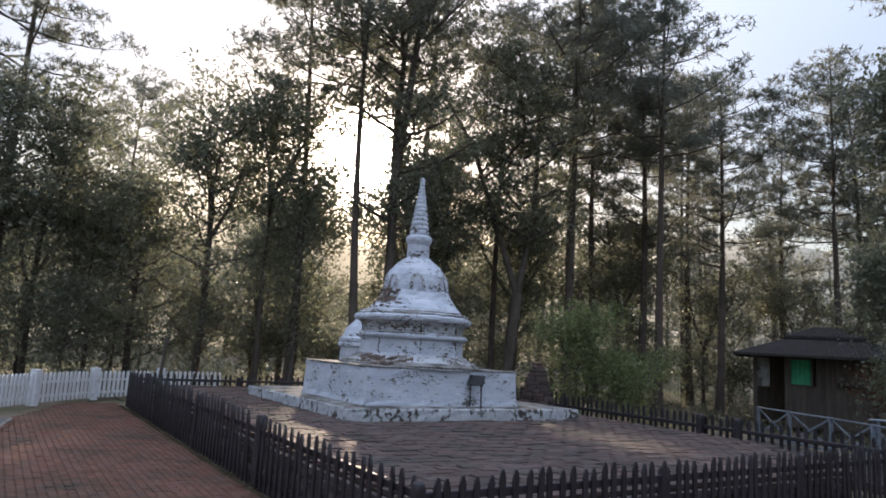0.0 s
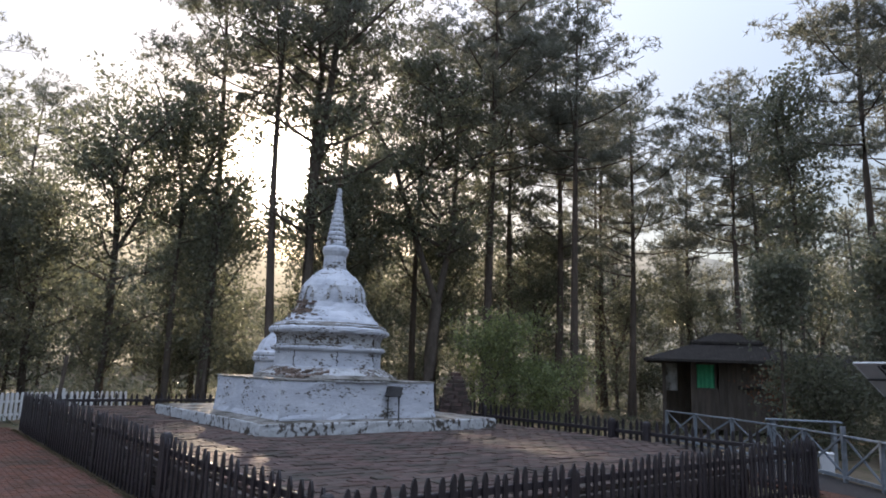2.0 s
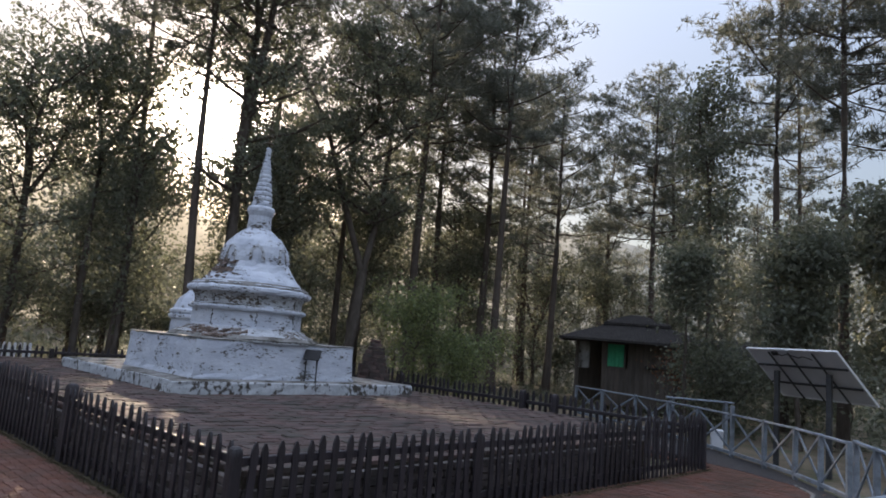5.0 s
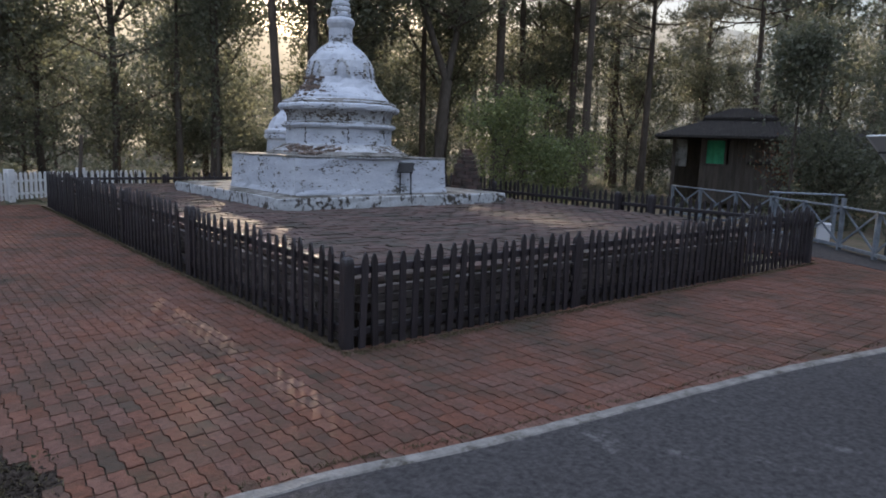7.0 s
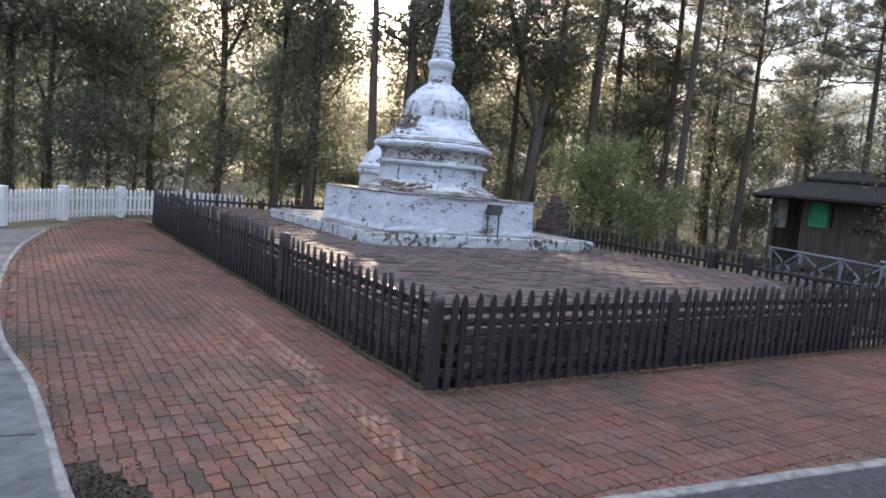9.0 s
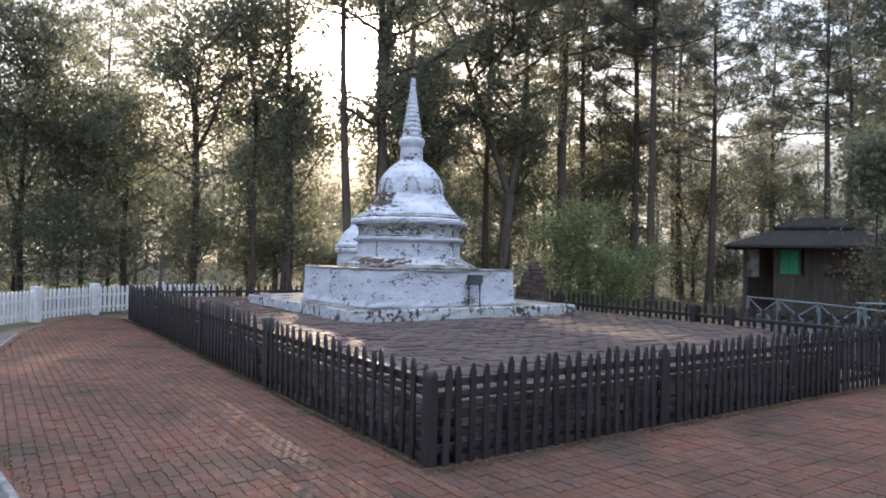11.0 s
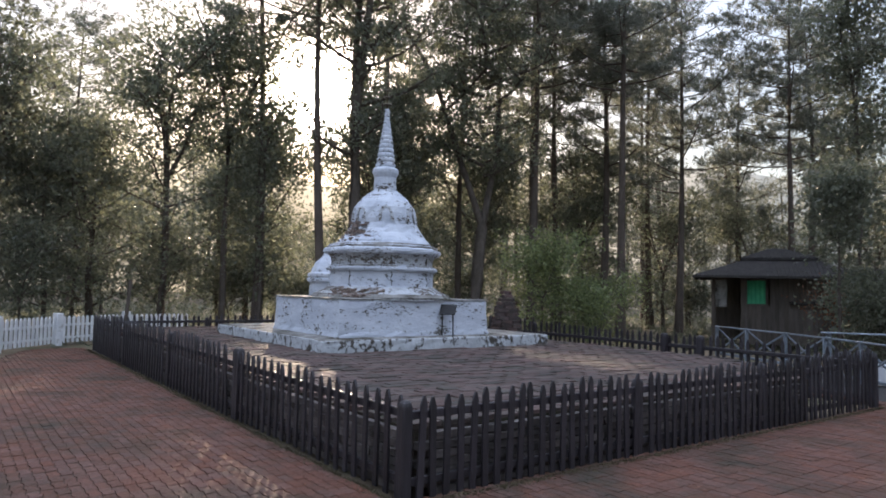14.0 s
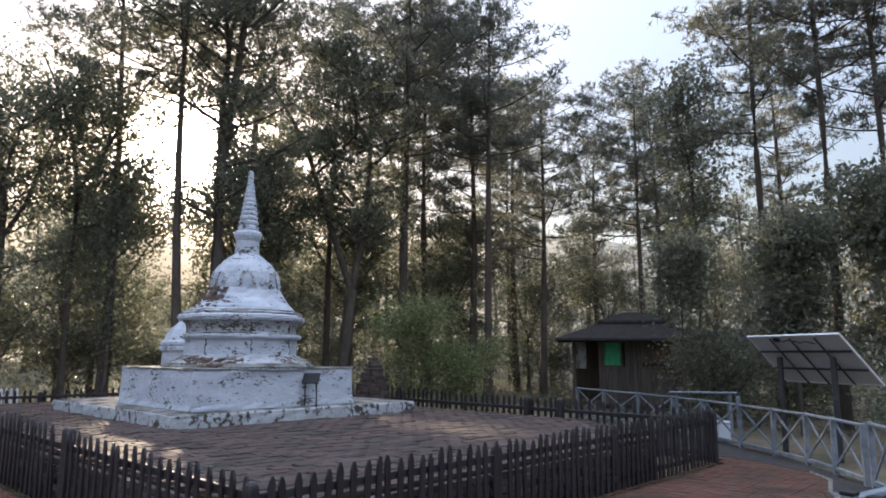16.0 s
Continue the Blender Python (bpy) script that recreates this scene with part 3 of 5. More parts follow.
def brick_mesh(lx, ly, lz, material, seed=0):
    rnd = random.Random(seed)
    b = 0.006
    rings = []
    for z, o in ((0, 0), (lz - b, 0), (lz, b)):
        rings.append([(sx * (lx / 2 - o) + rnd.uniform(-0.004, 0.004), sy * (ly / 2 - o) + rnd.uniform(-0.004, 0.004), z) for sx, sy in ((-1, -1), (1, -1), (1, 1), (-1, 1))])
    vs = [v for r in rings for v in r]
    fs = [(k * 4 + i, k * 4 + (i + 1) % 4, k * 4 + 4 + (i + 1) % 4, k * 4 + 4 + i) for k in range(2) for i in range(4)] + [(8, 9, 10, 11)]
    return mesh_of("brick", vs, fs, material)


foot_rubble()


def skirt_rubble():
    """Bare brick ends where the plaster has broken from the flank of the skirt."""
    rnd = random.Random(47)
    me = brick_mesh(0.13, 0.10, 0.045, M_RUBBLE, 6)
    for i in range(60):
        a = radians(rnd.gauss(-172, 13))
        k = rnd.random() ** 1.3
        rad, zz = 0.95 - 0.27 * k ** 0.7, 2.60 + 0.42 * k
        part("bare_brick", me, stupa, pose(SX + rad * math.cos(a), SY + rad * math.sin(a), zz - 0.02, rnd.uniform(-14, 14), rnd.uniform(-14, 14), math.degrees(a) + 90 + rnd.uniform(-25, 25)) @ Matrix.Scale(rnd.uniform(0.5, 1.0), 4), "bare brick under fallen plaster")


skirt_rubble()

# ruined brick cairn
cairn = tagged(empty("brick_cairn", pose(7.95, 7.75, PZ) @ Matrix.Diagonal((1, 1, 1.2, 1))), "ruined stepped pile of dark old bricks", "brick pile")
CB = [brick_mesh(0.22, 0.12, 0.062, M_BRICK, s) for s in range(4)]
rnd = random.Random(11)
zc, rc = 0.0, 0.42
while rc > 0.06:
    n = max(3, int(2 * math.pi * rc / 0.23))
    a0 = rnd.random() * 6
    for i in range(n):
        a = a0 + 2 * math.pi * i / n
        part("brick", CB[i % 4], cairn, pose((rc - 0.06) * math.cos(a), (rc - 0.06) * math.sin(a), zc, 0, rnd.uniform(-3, 3), math.degrees(a) + 90 + rnd.uniform(-14, 14)))
    if rc > 0.2:
        part("brick", CB[0], cairn, pose(0.05, 0, zc, 0, 0, rnd.uniform(0, 180)))
    zc += 0.072
    rc -= 0.022 if zc < 0.7 else 0.05


def info_sign():
    s = tagged(empty("info_sign", pose(4.98, 6.14, 0.745, 0, 0, -52)), "small dark tilted information board on two thin legs", "sign")
    boxpart("board", (-0.16, -0.012, -0.12), (0.16, 0.012, 0.12), M_BLACK, s, 0.004, pose(0, 0, 0.53, -38, 0, 0))
    bar("leg", (-0.11, 0, 0), (-0.11, 0.0, 0.55), 0.022, 0.022, M_DARKMETAL, s)
    bar("leg", (0.11, 0, 0), (0.11, 0.0, 0.55), 0.022, 0.022, M_DARKMETAL, s)
    bar("brace", (0.08, 0.01, 0.5), (0.11, 0.06, 0.0), 0.014, 0.014, M_DARKMETAL, s)


info_sign()

# ---- white picket fence ----
WP = picket_mesh(0.075, 0.03, 0.70, M_WHITEWOOD, 0.05)
WPOST = post_mesh(0.20, 0.84, M_WHITEWOOD, False)
WLINE = [(-5.9, 8.3), (-4.5, 10.3), (-3.22, 12.2), (-2.0, 14.06), (-0.57, 15.66), (1.3, 16.8), (3.3, 17.3)]
for i, (p, q) in enumerate(zip(WLINE, WLINE[1:])):
    u = Vector(q) - Vector(p)
    f = tagged(empty("white_fence", pose(p[0], p[1], -0.02, 0, 0, math.degrees(math.atan2(u.y, u.x)))), "white painted picket fence panel between square white posts", "fence", group="white fence panels")
    part("post", WPOST, f)
    for zr in (0.20, 0.53):
        boxpart("rail", (0.09, 0.016, zr - 0.03), (u.length - 0.09, 0.05, zr + 0.03), M_WHITEWOOD, f)
    n = int((u.length - 0.24) / 0.138)
    for k in range(n):
        part("picket", WP, f, pose(0.18 + k * (u.length - 0.34) / (n - 1), 0, 0.06, 0, random.Random(i * 50 + k).gauss(0, 0.5), 0))


# ---- pale braced railings ----
def rail_panel(p, q, h, label, z0=0.0, last=False, w=0.07, tall=0.0):
    u = Vector(q) - Vector(p)
    f = tagged(empty("braced_railing", pose(p[0], p[1], z0, 0, 0, math.degrees(math.atan2(u.y, u.x)))), label, "railing", group="braced railing panels")
    ln = u.length
    boxpart("post", (-w / 2, -w / 2, 0), (w / 2, w / 2, h + tall), M_RAILPAINT, f)
    if last:
        boxpart("post", (ln - w / 2, -w / 2, 0), (ln + w / 2, w / 2, h), M_RAILPAINT, f)
    boxpart("top_rail", (w / 2, -0.035, h - 0.045), (ln - w / 2, 0.035, h - 0.01), M_RAILPAINT, f)
    boxpart("bottom_rail", (w / 2, -0.03, 0.06), (ln - w / 2, 0.03, 0.12), M_RAILPAINT, f)
    bar("brace", (w / 2, -0.012, 0.12), (ln - w / 2, -0.012, h - 0.06), 0.020, 0.042, M_RAILPAINT, f)
    bar("brace", (w / 2, 0.014, h - 0.06), (ln - w / 2, 0.014, 0.12), 0.020, 0.042, M_RAILPAINT, f)
    return f


RLINE = [(14.3, 6.1), (13.7, 4.9), (13.1, 3.6), (12.3, 2.35), (11.6, 1.35), (10.85, 0.35), (10.1, -0.5), (9.45, -1.2), (8.8, -1.75), (8.05, -2.3)]
for i, (p, q) in enumerate(zip(RLINE, RLINE[1:])):
    rail_panel(p, q, 0.84, "pale weathered wooden railing with crossed braces", last=i == len(RLINE) - 2, tall=0.14 if i == 5 else 0.0)
R3 = [(7.9, -2.42), (7.2, -2.8), (6.5, -3.18), (5.8, -3.56), (5.1, -3.94)]
for i, (p, q) in enumerate(zip(R3, R3[1:])):
    rail_panel(p, q, 0.88, "pale weathered wooden railing turning towards the bridge", last=i == 3)
for line in ([(2.19, -3.41), (3.5, -3.68), (4.9, -3.97)], [(2.12, -3.57), (1.94, -4.5), (1.76, -5.5)]):
    for k, (p, q) in enumerate(zip(line, line[1:])):
        f = rail_panel(p, q, 0.86, "blue-grey bridge railing with crossed braces and capped posts", last=k == 1, w=0.082)
        boxpart("post_cap", (-0.045, -0.045, 0.861), (0.045, 0.045, 0.885), M_BLACK, f, 0.005, None, "black post cap")


# ---- solar panel on posts ----
def solar():
    a = Vector((10.9, 0.13, 2.13))
    u = Vector((-0.485, -0.873, 0)).normalized()
    w = 1.72
    s = tagged(empty("solar_panel", pose(0, 0, 0)), "tilted solar panel seen from below on two dark posts", "solar panel")
    # the panel runs down and away from its high edge
    v = Vector((0.873, -0.485, 0)) * 0.85 + Vector((0, 0, -0.80))
    v.normalize()
    nrm = u.cross(v).normalized()
    if nrm.z < 0:
        nrm = -nrm
    m = Matrix(((u.x, v.x, nrm.x, a.x), (u.y, v.y, nrm.y, a.y), (u.z, v.z, nrm.z, a.z), (0, 0, 0, 1)))
    L = 1.26
    boxpart("backsheet", (0.02, 0.02, -0.006), (w + 0.35, L - 0.02, 0.006), M_PANELBACK, s, 0, m)
    for lo, hi in (((0, 0, -0.02), (w + 0.37, 0.03, 0.02)), ((0, L - 0.03, -0.02), (w + 0.37, L, 0.02)), ((0, 0.031, -0.02), (0.03, L - 0.031, 0.02)), ((w + 0.34, 0.031, -0.02), (w + 0.37, L - 0.031, 0.02))):
        boxpart("frame_bar", lo, hi, M_ALU, s, 0.003, m)
    for t in (0.32, 0.68):
        boxpart("cross_bar", (0.03, L * t - 0.015, -0.045), (w + 0.34, L * t + 0.015, -0.012), M_DARKMETAL, s, 0.003, m)
    for t in (0.28, 0.5, 0.76):
        boxpart("batten", ((w + 0.37) * t - 0.015, 0.03, -0.07), ((w + 0.37) * t + 0.015, L - 0.03, -0.046), M_DARKMETAL, s, 0.003, m)
    boxpart("junction_box", (0.62, 0.05, -0.05), (0.74, 0.13, -0.008), M_BLACK, s, 0.004, m)
    vs, fs = [], []
    tube(vs, fs, [Vector((0.74 + 0.09 * k, 0.09 + 0.028 * math.sin(k * 1.7) + 0.012 * k, -0.03 - 0.012 * (k % 2))) for k in range(9)], [0.009] * 9, 5)
    part("cable", mesh_of("cable", vs, fs, M_BLACK, True), s, m, "loose black cable under the panel")
    for t in (0.24, 0.93):
        p = a + u * w * t + v * 0.5
        bar("post", (p.x, p.y, -0.03), (p.x, p.y, p.z - 0.05), 0.09, 0.09, M_DARKMETAL, s)


solar()
box = tagged(empty("white_box", pose(12.0, 1.1, 0.0, 0, 0, 25)), "small white plastic box behind the railing", "box")
boxpart("body", (-0.17, -0.12, -0.02), (0.17, 0.12, 0.34), M_WHITEBOX, box, 0.02)
boxpart("lid", (-0.18, -0.13, 0.342), (0.18, 0.13, 0.38), M_WHITEBOX, box, 0.01)


bench = tagged(empty("plank_table", pose(12.9, 1.9, 0, 0, 0, -52)), "pale weathered plank table behind the railing", "table")
boxpart("plank", (-0.75, -0.16, 0.90), (0.75, -0.01, 0.93), M_RAILPAINT, bench)
boxpart("plank", (-0.72, 0.0, 0.90), (0.78, 0.15, 0.93), M_RAILPAINT, bench)
for lx in (-0.6, 0.6):
    boxpart("leg", (lx - 0.035, -0.1, -0.05), (lx + 0.035, 0.1, 0.897), M_RAILPAINT, bench)


# ---- hut among the trees ----
def hut():
    h = tagged(empty("hut", pose(17.62, 8.26, 0.1, 0, 0, -58)), "dark wooden hut with a low pitched roof and green curtained window", "hut")
    W, D = 3.6, 2.6
    for k in range(20):
        x0 = 0.9 + k * 0.135
        if 0.95 < x0 < 1.6:
            boxpart("plank", (x0, 0, 0.0), (x0 + 0.13, 0.03, 1.28), M_DARKWOOD, h, 0.004)
            boxpart("plank", (x0, 0, 2.12), (x0 + 0.13, 0.03, 2.30), M_DARKWOOD, h, 0.004)
        else:
            boxpart("plank", (x0, 0, 0.0), (x0 + 0.13, 0.03, 2.30), M_DARKWOOD, h, 0.004)
    for lo, hi in (((0.98, -0.03, 1.26), (1.62, 0.0, 1.32)), ((0.98, -0.03, 2.08), (1.62, 0.0, 2.14)), ((0.96, -0.03, 1.32), (1.02, 0.0, 2.08)), ((1.58, -0.03, 1.32), (1.64, 0.0, 2.08))):
        boxpart("window_frame", lo, hi, M_DARKWOOD, h, 0.004)
    bm = bmesh.new()
    xs = np.linspace(1.02, 1.58, 15)
    cols = [[bm.verts.new((x, 0.05 + 0.012 * math.sin(i * 1.9), zz)) for zz in (1.32, 1.7, 2.08)] for i, x in enumerate(xs)]
    for a, b in zip(cols, cols[1:]):
        for i in range(2):
            bm.faces.new((a[i], b[i], b[i + 1], a[i + 1]))
    part("curtain", bm_mesh("curtain", bm, M_GREENPANE), h, None, "bright green curtain")
    for x in (0.0, 0.9, W):
        boxpart("post", (x - 0.06, -0.06, -0.1), (x + 0.06, 0.06, 2.32), M_DARKWOOD, h)
    boxpart("back_wall", (0, D - 0.06, 0), (W, D, 2.3), M_DARKWOOD, h)
    boxpart("side_wall", (W - 0.06, 0.07, 0), (W, D - 0.07, 2.3), M_DARKWOOD, h)
    # two-tiered hipped roof with deep eaves: the upper tier stands a little proud of the lower
    e, cx, cy = 0.75, W * 0.56, D / 2

    def tier(name, hx, hy, z0, tx, ty, z1, label):
        rings = [[(cx + sx * ax, cy + sy * ay, zz) for sx, sy in ((-1, -1), (1, -1), (1, 1), (-1, 1))] for ax, ay, zz in ((hx, hy, z0 - 0.07), (hx, hy, z0), (tx, ty, z1))]
        bm = bmesh.new()
        loft(bm, [[bm.verts.new(v) for v in ring] for ring in rings])
        ob = part(name, bm_mesh(name, bm, M_ROOF), h, None, label)
        n = int(hx / 0.12)
        for k in range(-n + 1, n):
            x = k * hx / n
            f = min(1.0, (hx - abs(x)) / (hx - tx))
            top = Vector((0, (hy - ty) * f, (z1 - z0) * f))
            part("rib", bm_mesh("rib", box_bm(bmesh.new(), (-0.018, -0.012, 0), (0.018, 0.012, top.length), 0), M_ROOF), ob, Matrix.Translation((cx + x, cy - hy, z0 + 0.012)) @ top.to_track_quat("Z", "Y").to_matrix().to_4x4())

    tier("roof", W / 2 + e + 0.1, D / 2 + e, 2.22, 0.95, 0.62, 2.82, "dark lower roof with deep eaves")
    tier("upper_roof", 1.15, 0.82, 2.86, 0.25, 0.05, 3.2, "dark raised upper roof")
    boxpart("board", (0.05, -0.02, 1.2), (0.42, 0.0, 2.1), M_LEDGE, h, 0.004, None, "pale notice board")


hut()


def shed():
    s = tagged(empty("shed", pose(19.2, 6.2, 0, 0, 0, -62)), "low open shed with a long sloping dark roof", "shed")
    W, D = 4.6, 3.0
    for x in (0.1, W / 2, W - 0.1):
        boxpart("post", (x - 0.05, 0.0, -0.1), (x + 0.05, 0.1, 1.5), M_DARKWOOD, s)
        boxpart("post", (x - 0.05, D - 0.1, -0.1), (x + 0.05, D, 2.5), M_DARKWOOD, s)
    L = math.hypot(D + 0.8, 1.25)
    m = Matrix.Translation((0, -0.4, 1.42)) @ pose(0, 0, 0, math.degrees(math.atan2(1.25, D + 0.8)), 0, 0)
    r = boxpart("roof", (-0.3, 0, 0), (W + 0.3, L, 0.05), M_ROOF, s, 0.01, m)
    for k in range(17):
        boxpart("rib", (-0.25 + k * 0.305, 0.02, 0.052), (-0.21 + k * 0.305, L - 0.02, 0.08), M_ROOF, r, 0)


shed()
pole = tagged(new("wooden_pole", bm_mesh("wooden_pole", box_bm(bmesh.new(), (-0.04, -0.04, 0), (0.04, 0.04, 1.75), 0.012), M_BARK)), "slender grey wooden pole among the undergrowth", "pole")
pole.matrix_basis = pose(0.95, 15.3, 0.0, 2, 3, 20)


# ---- trees ----
def needles(rng, centres, per, length, width):
    """Tufts of narrow pointed needle blades round the given centres."""
    c = np.repeat(centres, per, axis=0)
    n = len(c)
    d = rng.normal(size=(n, 3)) + np.array([0, 0, 0.45])
    d /= np.linalg.norm(d, axis=1)[:, None]
    s = np.cross(d, rng.normal(size=(n, 3)))
    s /= np.linalg.norm(s, axis=1)[:, None] + 1e-9
    ln = length * rng.uniform(0.7, 1.3, (n, 1))
    return np.stack([c - s * width / 2, c + s * width / 2, c + d * ln], axis=1)


def leaves(rng, centres, per, spread, size):
    """Pointed leaves scattered round the given centres."""
    c = np.repeat(centres, per, axis=0)
    n = len(c)
    c = c + rng.normal(size=(n, 3)) * spread
    d = rng.normal(size=(n, 3)) + np.array([0, 0, -0.35])
    d /= np.linalg.norm(d, axis=1)[:, None]
    s = np.cross(d, rng.normal(size=(n, 3)))
    s /= np.linalg.norm(s, axis=1)[:, None] + 1e-9
    ln = size * rng.uniform(0.7, 1.35, (n, 1))
    return np.stack([c, c + d * ln * 0.45 + s * ln * 0.27, c + d * ln, c + d * ln * 0.45 - s * ln * 0.27], axis=1)


GAP = Vector((6.67, 15.2, 7.9))


def off_lane(p):
    """How far a place lies from the opening in the crowns through which the low sun shines."""
    w, v = p - GAP, p - Vector((-1.0, 3.0, 0))
    return min((w - SUN * w.dot(SUN)).length, (v - SUN * v.dot(SUN)).length + 0.72)


def pine(x, y, h, crown, spread, seed, lean=(0, 0), trunk_r=0.17, dens=1.0, label="tall pine with a high layered crown and bare trunk"):
    """A pine: bare trunk to the height crown, then whorls of rising limbs that carry flat pads of needles."""
    rng, rnd = np.random.default_rng(seed), random.Random(seed)
    t = tagged(empty("pine_tree", pose(x, y, 0)), label, "tree", group="pines round the clearing")
    vs, fs = [], []
    bend = rnd.uniform(-0.25, 0.25), rnd.uniform(-0.25, 0.25)

    def at(z):
        k = z / h
        return Vector((lean[0] * k + bend[0] * math.sin(k * 4), lean[1] * k + bend[1] * math.sin(k * 3.2), z))

    tube(vs, fs, [at(z) for z in np.linspace(-0.15, h, 12)], [trunk_r * (1 - 0.85 * k) * (1.25 if k == 0 else 1) for k in np.linspace(0, 1, 12)], 8)
    pads = []
    n = int((h - crown) * 4.2)
    for i in range(n):
        k = (i + rnd.random()) / n
        z = crown + (h - crown) * k
        if k < 0.25 and rnd.random() < 0.35:
            continue
        a = i * 2.4 + rnd.uniform(-0.5, 0.5)
        ln = spread * (0.30 + 0.85 * math.sin(math.pi * min(1, 0.22 + 0.72 * k)) ** 0.8) * rnd.uniform(0.55, 1.1) * (1.0 if k < 0.85 else 0.62)
        up = rnd.uniform(0.1, 0.5)
        p0 = at(z)
        if off_lane(p0 + Vector((x + math.cos(a) * ln * 0.6, y + math.sin(a) * ln * 0.6, 0.3))) < 1.0:
            continue
        pts = [p0 + Vector((math.cos(a) * ln * s, math.sin(a) * ln * s, ln * (up * s - 0.25 * s * (1 - s)))) for s in (0, 0.35, 0.7, 1)]
        r = trunk_r * 0.26 * (1 - 0.5 * k)
        tube(vs, fs, pts, [r, r * 0.75, r * 0.5, r * 0.2], 5)
        for s in np.linspace(0.35, 1.0, max(3, int(ln * 2.6))):
            c = pts[0].lerp(pts[3], s)
            for _ in range(rnd.choice((1, 2, 2, 3))):
                o = Vector((rnd.gauss(0, 0.36), rnd.gauss(0, 0.36), rnd.uniform(-0.02, 0.34))) * (0.6 + 0.5 * s)
                e = c + o
                if rnd.random() < 0.5:
                    tube(vs, fs, [c, e], [r * 0.28, r * 0.12], 3)
                pads.append(e)
    gap = [p for p in pads if off_lane(Vector((p.x + x, p.y + y, p.z))) > 0.95]
    pads = np.array(gap)
    tips = np.repeat(pads, int(7 * dens), axis=0)
    tips = tips + rng.normal(size=tips.shape) * np.array([0.17, 0.17, 0.075])
    part("trunk", mesh_of("trunk", vs, fs, M_BARK_PINE, True), t)
    part("crown", arr_mesh("crown", needles(rng, tips, 8, 0.23, 0.034), 3, M_NEEDLE), t)
    return t


def broadleaf(x, y, h, crown, spread, seed, trunk_r=0.18, fork=0.5, stems=3, leaf=0.17, dens=1.0, lean=(0, 0), material=None, label="broad-leaved forest tree with a ragged crown", name="broadleaf_tree", shape=0.5, group="broad-leaved trees"):
    """A broad-leaved tree: a trunk that forks at a share of its height into stems, with limbs and drooping leaf sprays."""
    rng, rnd = np.random.default_rng(seed), random.Random(seed)
    t = tagged(empty(name, pose(x, y, 0)), label, "tree" if h > 3.6 else "shrub", group=group)
    vs, fs = [], []
    zf = h * fork
    top = Vector((lean[0], lean[1], zf))
    mid = Vector((lean[0] * 0.35 + rnd.uniform(-0.1, 0.1), lean[1] * 0.35 + rnd.uniform(-0.1, 0.1), zf * 0.5))
    tube(vs, fs, [Vector((0, 0, -0.15)), Vector((0, 0, 0.35)), mid, top], [trunk_r * 1.35, trunk_r, trunk_r * 0.85, trunk_r * 0.75], 9)
    sprays = []

    def limb(p0, direction, ln, r, depth):
        d = direction.normalized()
        if depth and off_lane(p0 + d * ln * 0.6 + Vector((x, y, 0))) < 1.0:
            return
        pts = [p0]
        for s in range(3):
            d = (d + Vector((rnd.gauss(0, 0.16), rnd.gauss(0, 0.16), 0.05))).normalized()
            pts.append(pts[-1] + d * ln / 3)
        tube(vs, fs, pts, [r, r * 0.8, r * 0.6, r * 0.35], 6 if depth == 0 else 4)
        for i in (1, 2, 3):
            if pts[i].z > crown:
                sprays.append((pts[i], 0.4 if depth == 0 else 0.32))
        if depth < 2:
            for k in range(4 if depth == 0 else 3):
                q = pts[0].lerp(pts[-1], rnd.uniform(0.3, 1.0))
                a = rnd.uniform(0, 6.28)
                limb(q, d * 0.5 + Vector((math.cos(a), math.sin(a), rnd.uniform(-0.05, 0.6))), ln * rnd.uniform(0.38, 0.6), r * 0.45, depth + 1)

    for k in range(stems):
        a = 2 * math.pi * k / stems + rnd.uniform(-0.4, 0.4)
        limb(top - Vector((0, 0, 0.05)), Vector((math.cos(a) * shape, math.sin(a) * shape, 1)), (h - zf) * rnd.uniform(0.8, 1.0), trunk_r * 0.55, 0)
    # side limbs between the crown's foot and the fork, and along the stems
    for k in range(int(8 + (h - crown) * 1.6)):
        z = crown + (h - crown) * 0.92 * (k + rnd.random()) / (8 + (h - crown) * 1.6)
        a = k * 2.4 + rnd.uniform(-0.5, 0.5)
        kk = (z - crown) / (h - crown)
        ln = spread * (0.45 + 0.65 * math.sin(math.pi * min(1, 0.15 + 0.8 * kk))) * rnd.uniform(0.6, 1.1)
        c = mid.lerp(top, min(1, z / zf)) if z < zf else top + Vector((0, 0, z - zf))
        limb(Vector((c.x, c.y, z)), Vector((math.cos(a), math.sin(a), 0.35)), ln, trunk_r * 0.26, 1)
    cs = []
    for p, s in sprays:
        if off_lane(Vector((p.x + x, p.y + y, p.z))) < 1.0:
            continue
        for _ in range(4):
            cs.append(p + Vector((rnd.gauss(0, s * 1.15), rnd.gauss(0, s * 1.15), rnd.gauss(-0.05, s * 0.8))))
    part("trunk", mesh_of("trunk", vs, fs, M_BARK, True), t)
    part("crown", arr_mesh("crown", leaves(rng, np.array(cs), int(15 * dens), 0.15, leaf * 0.74), 4, material or M_LEAF), t)
    return t


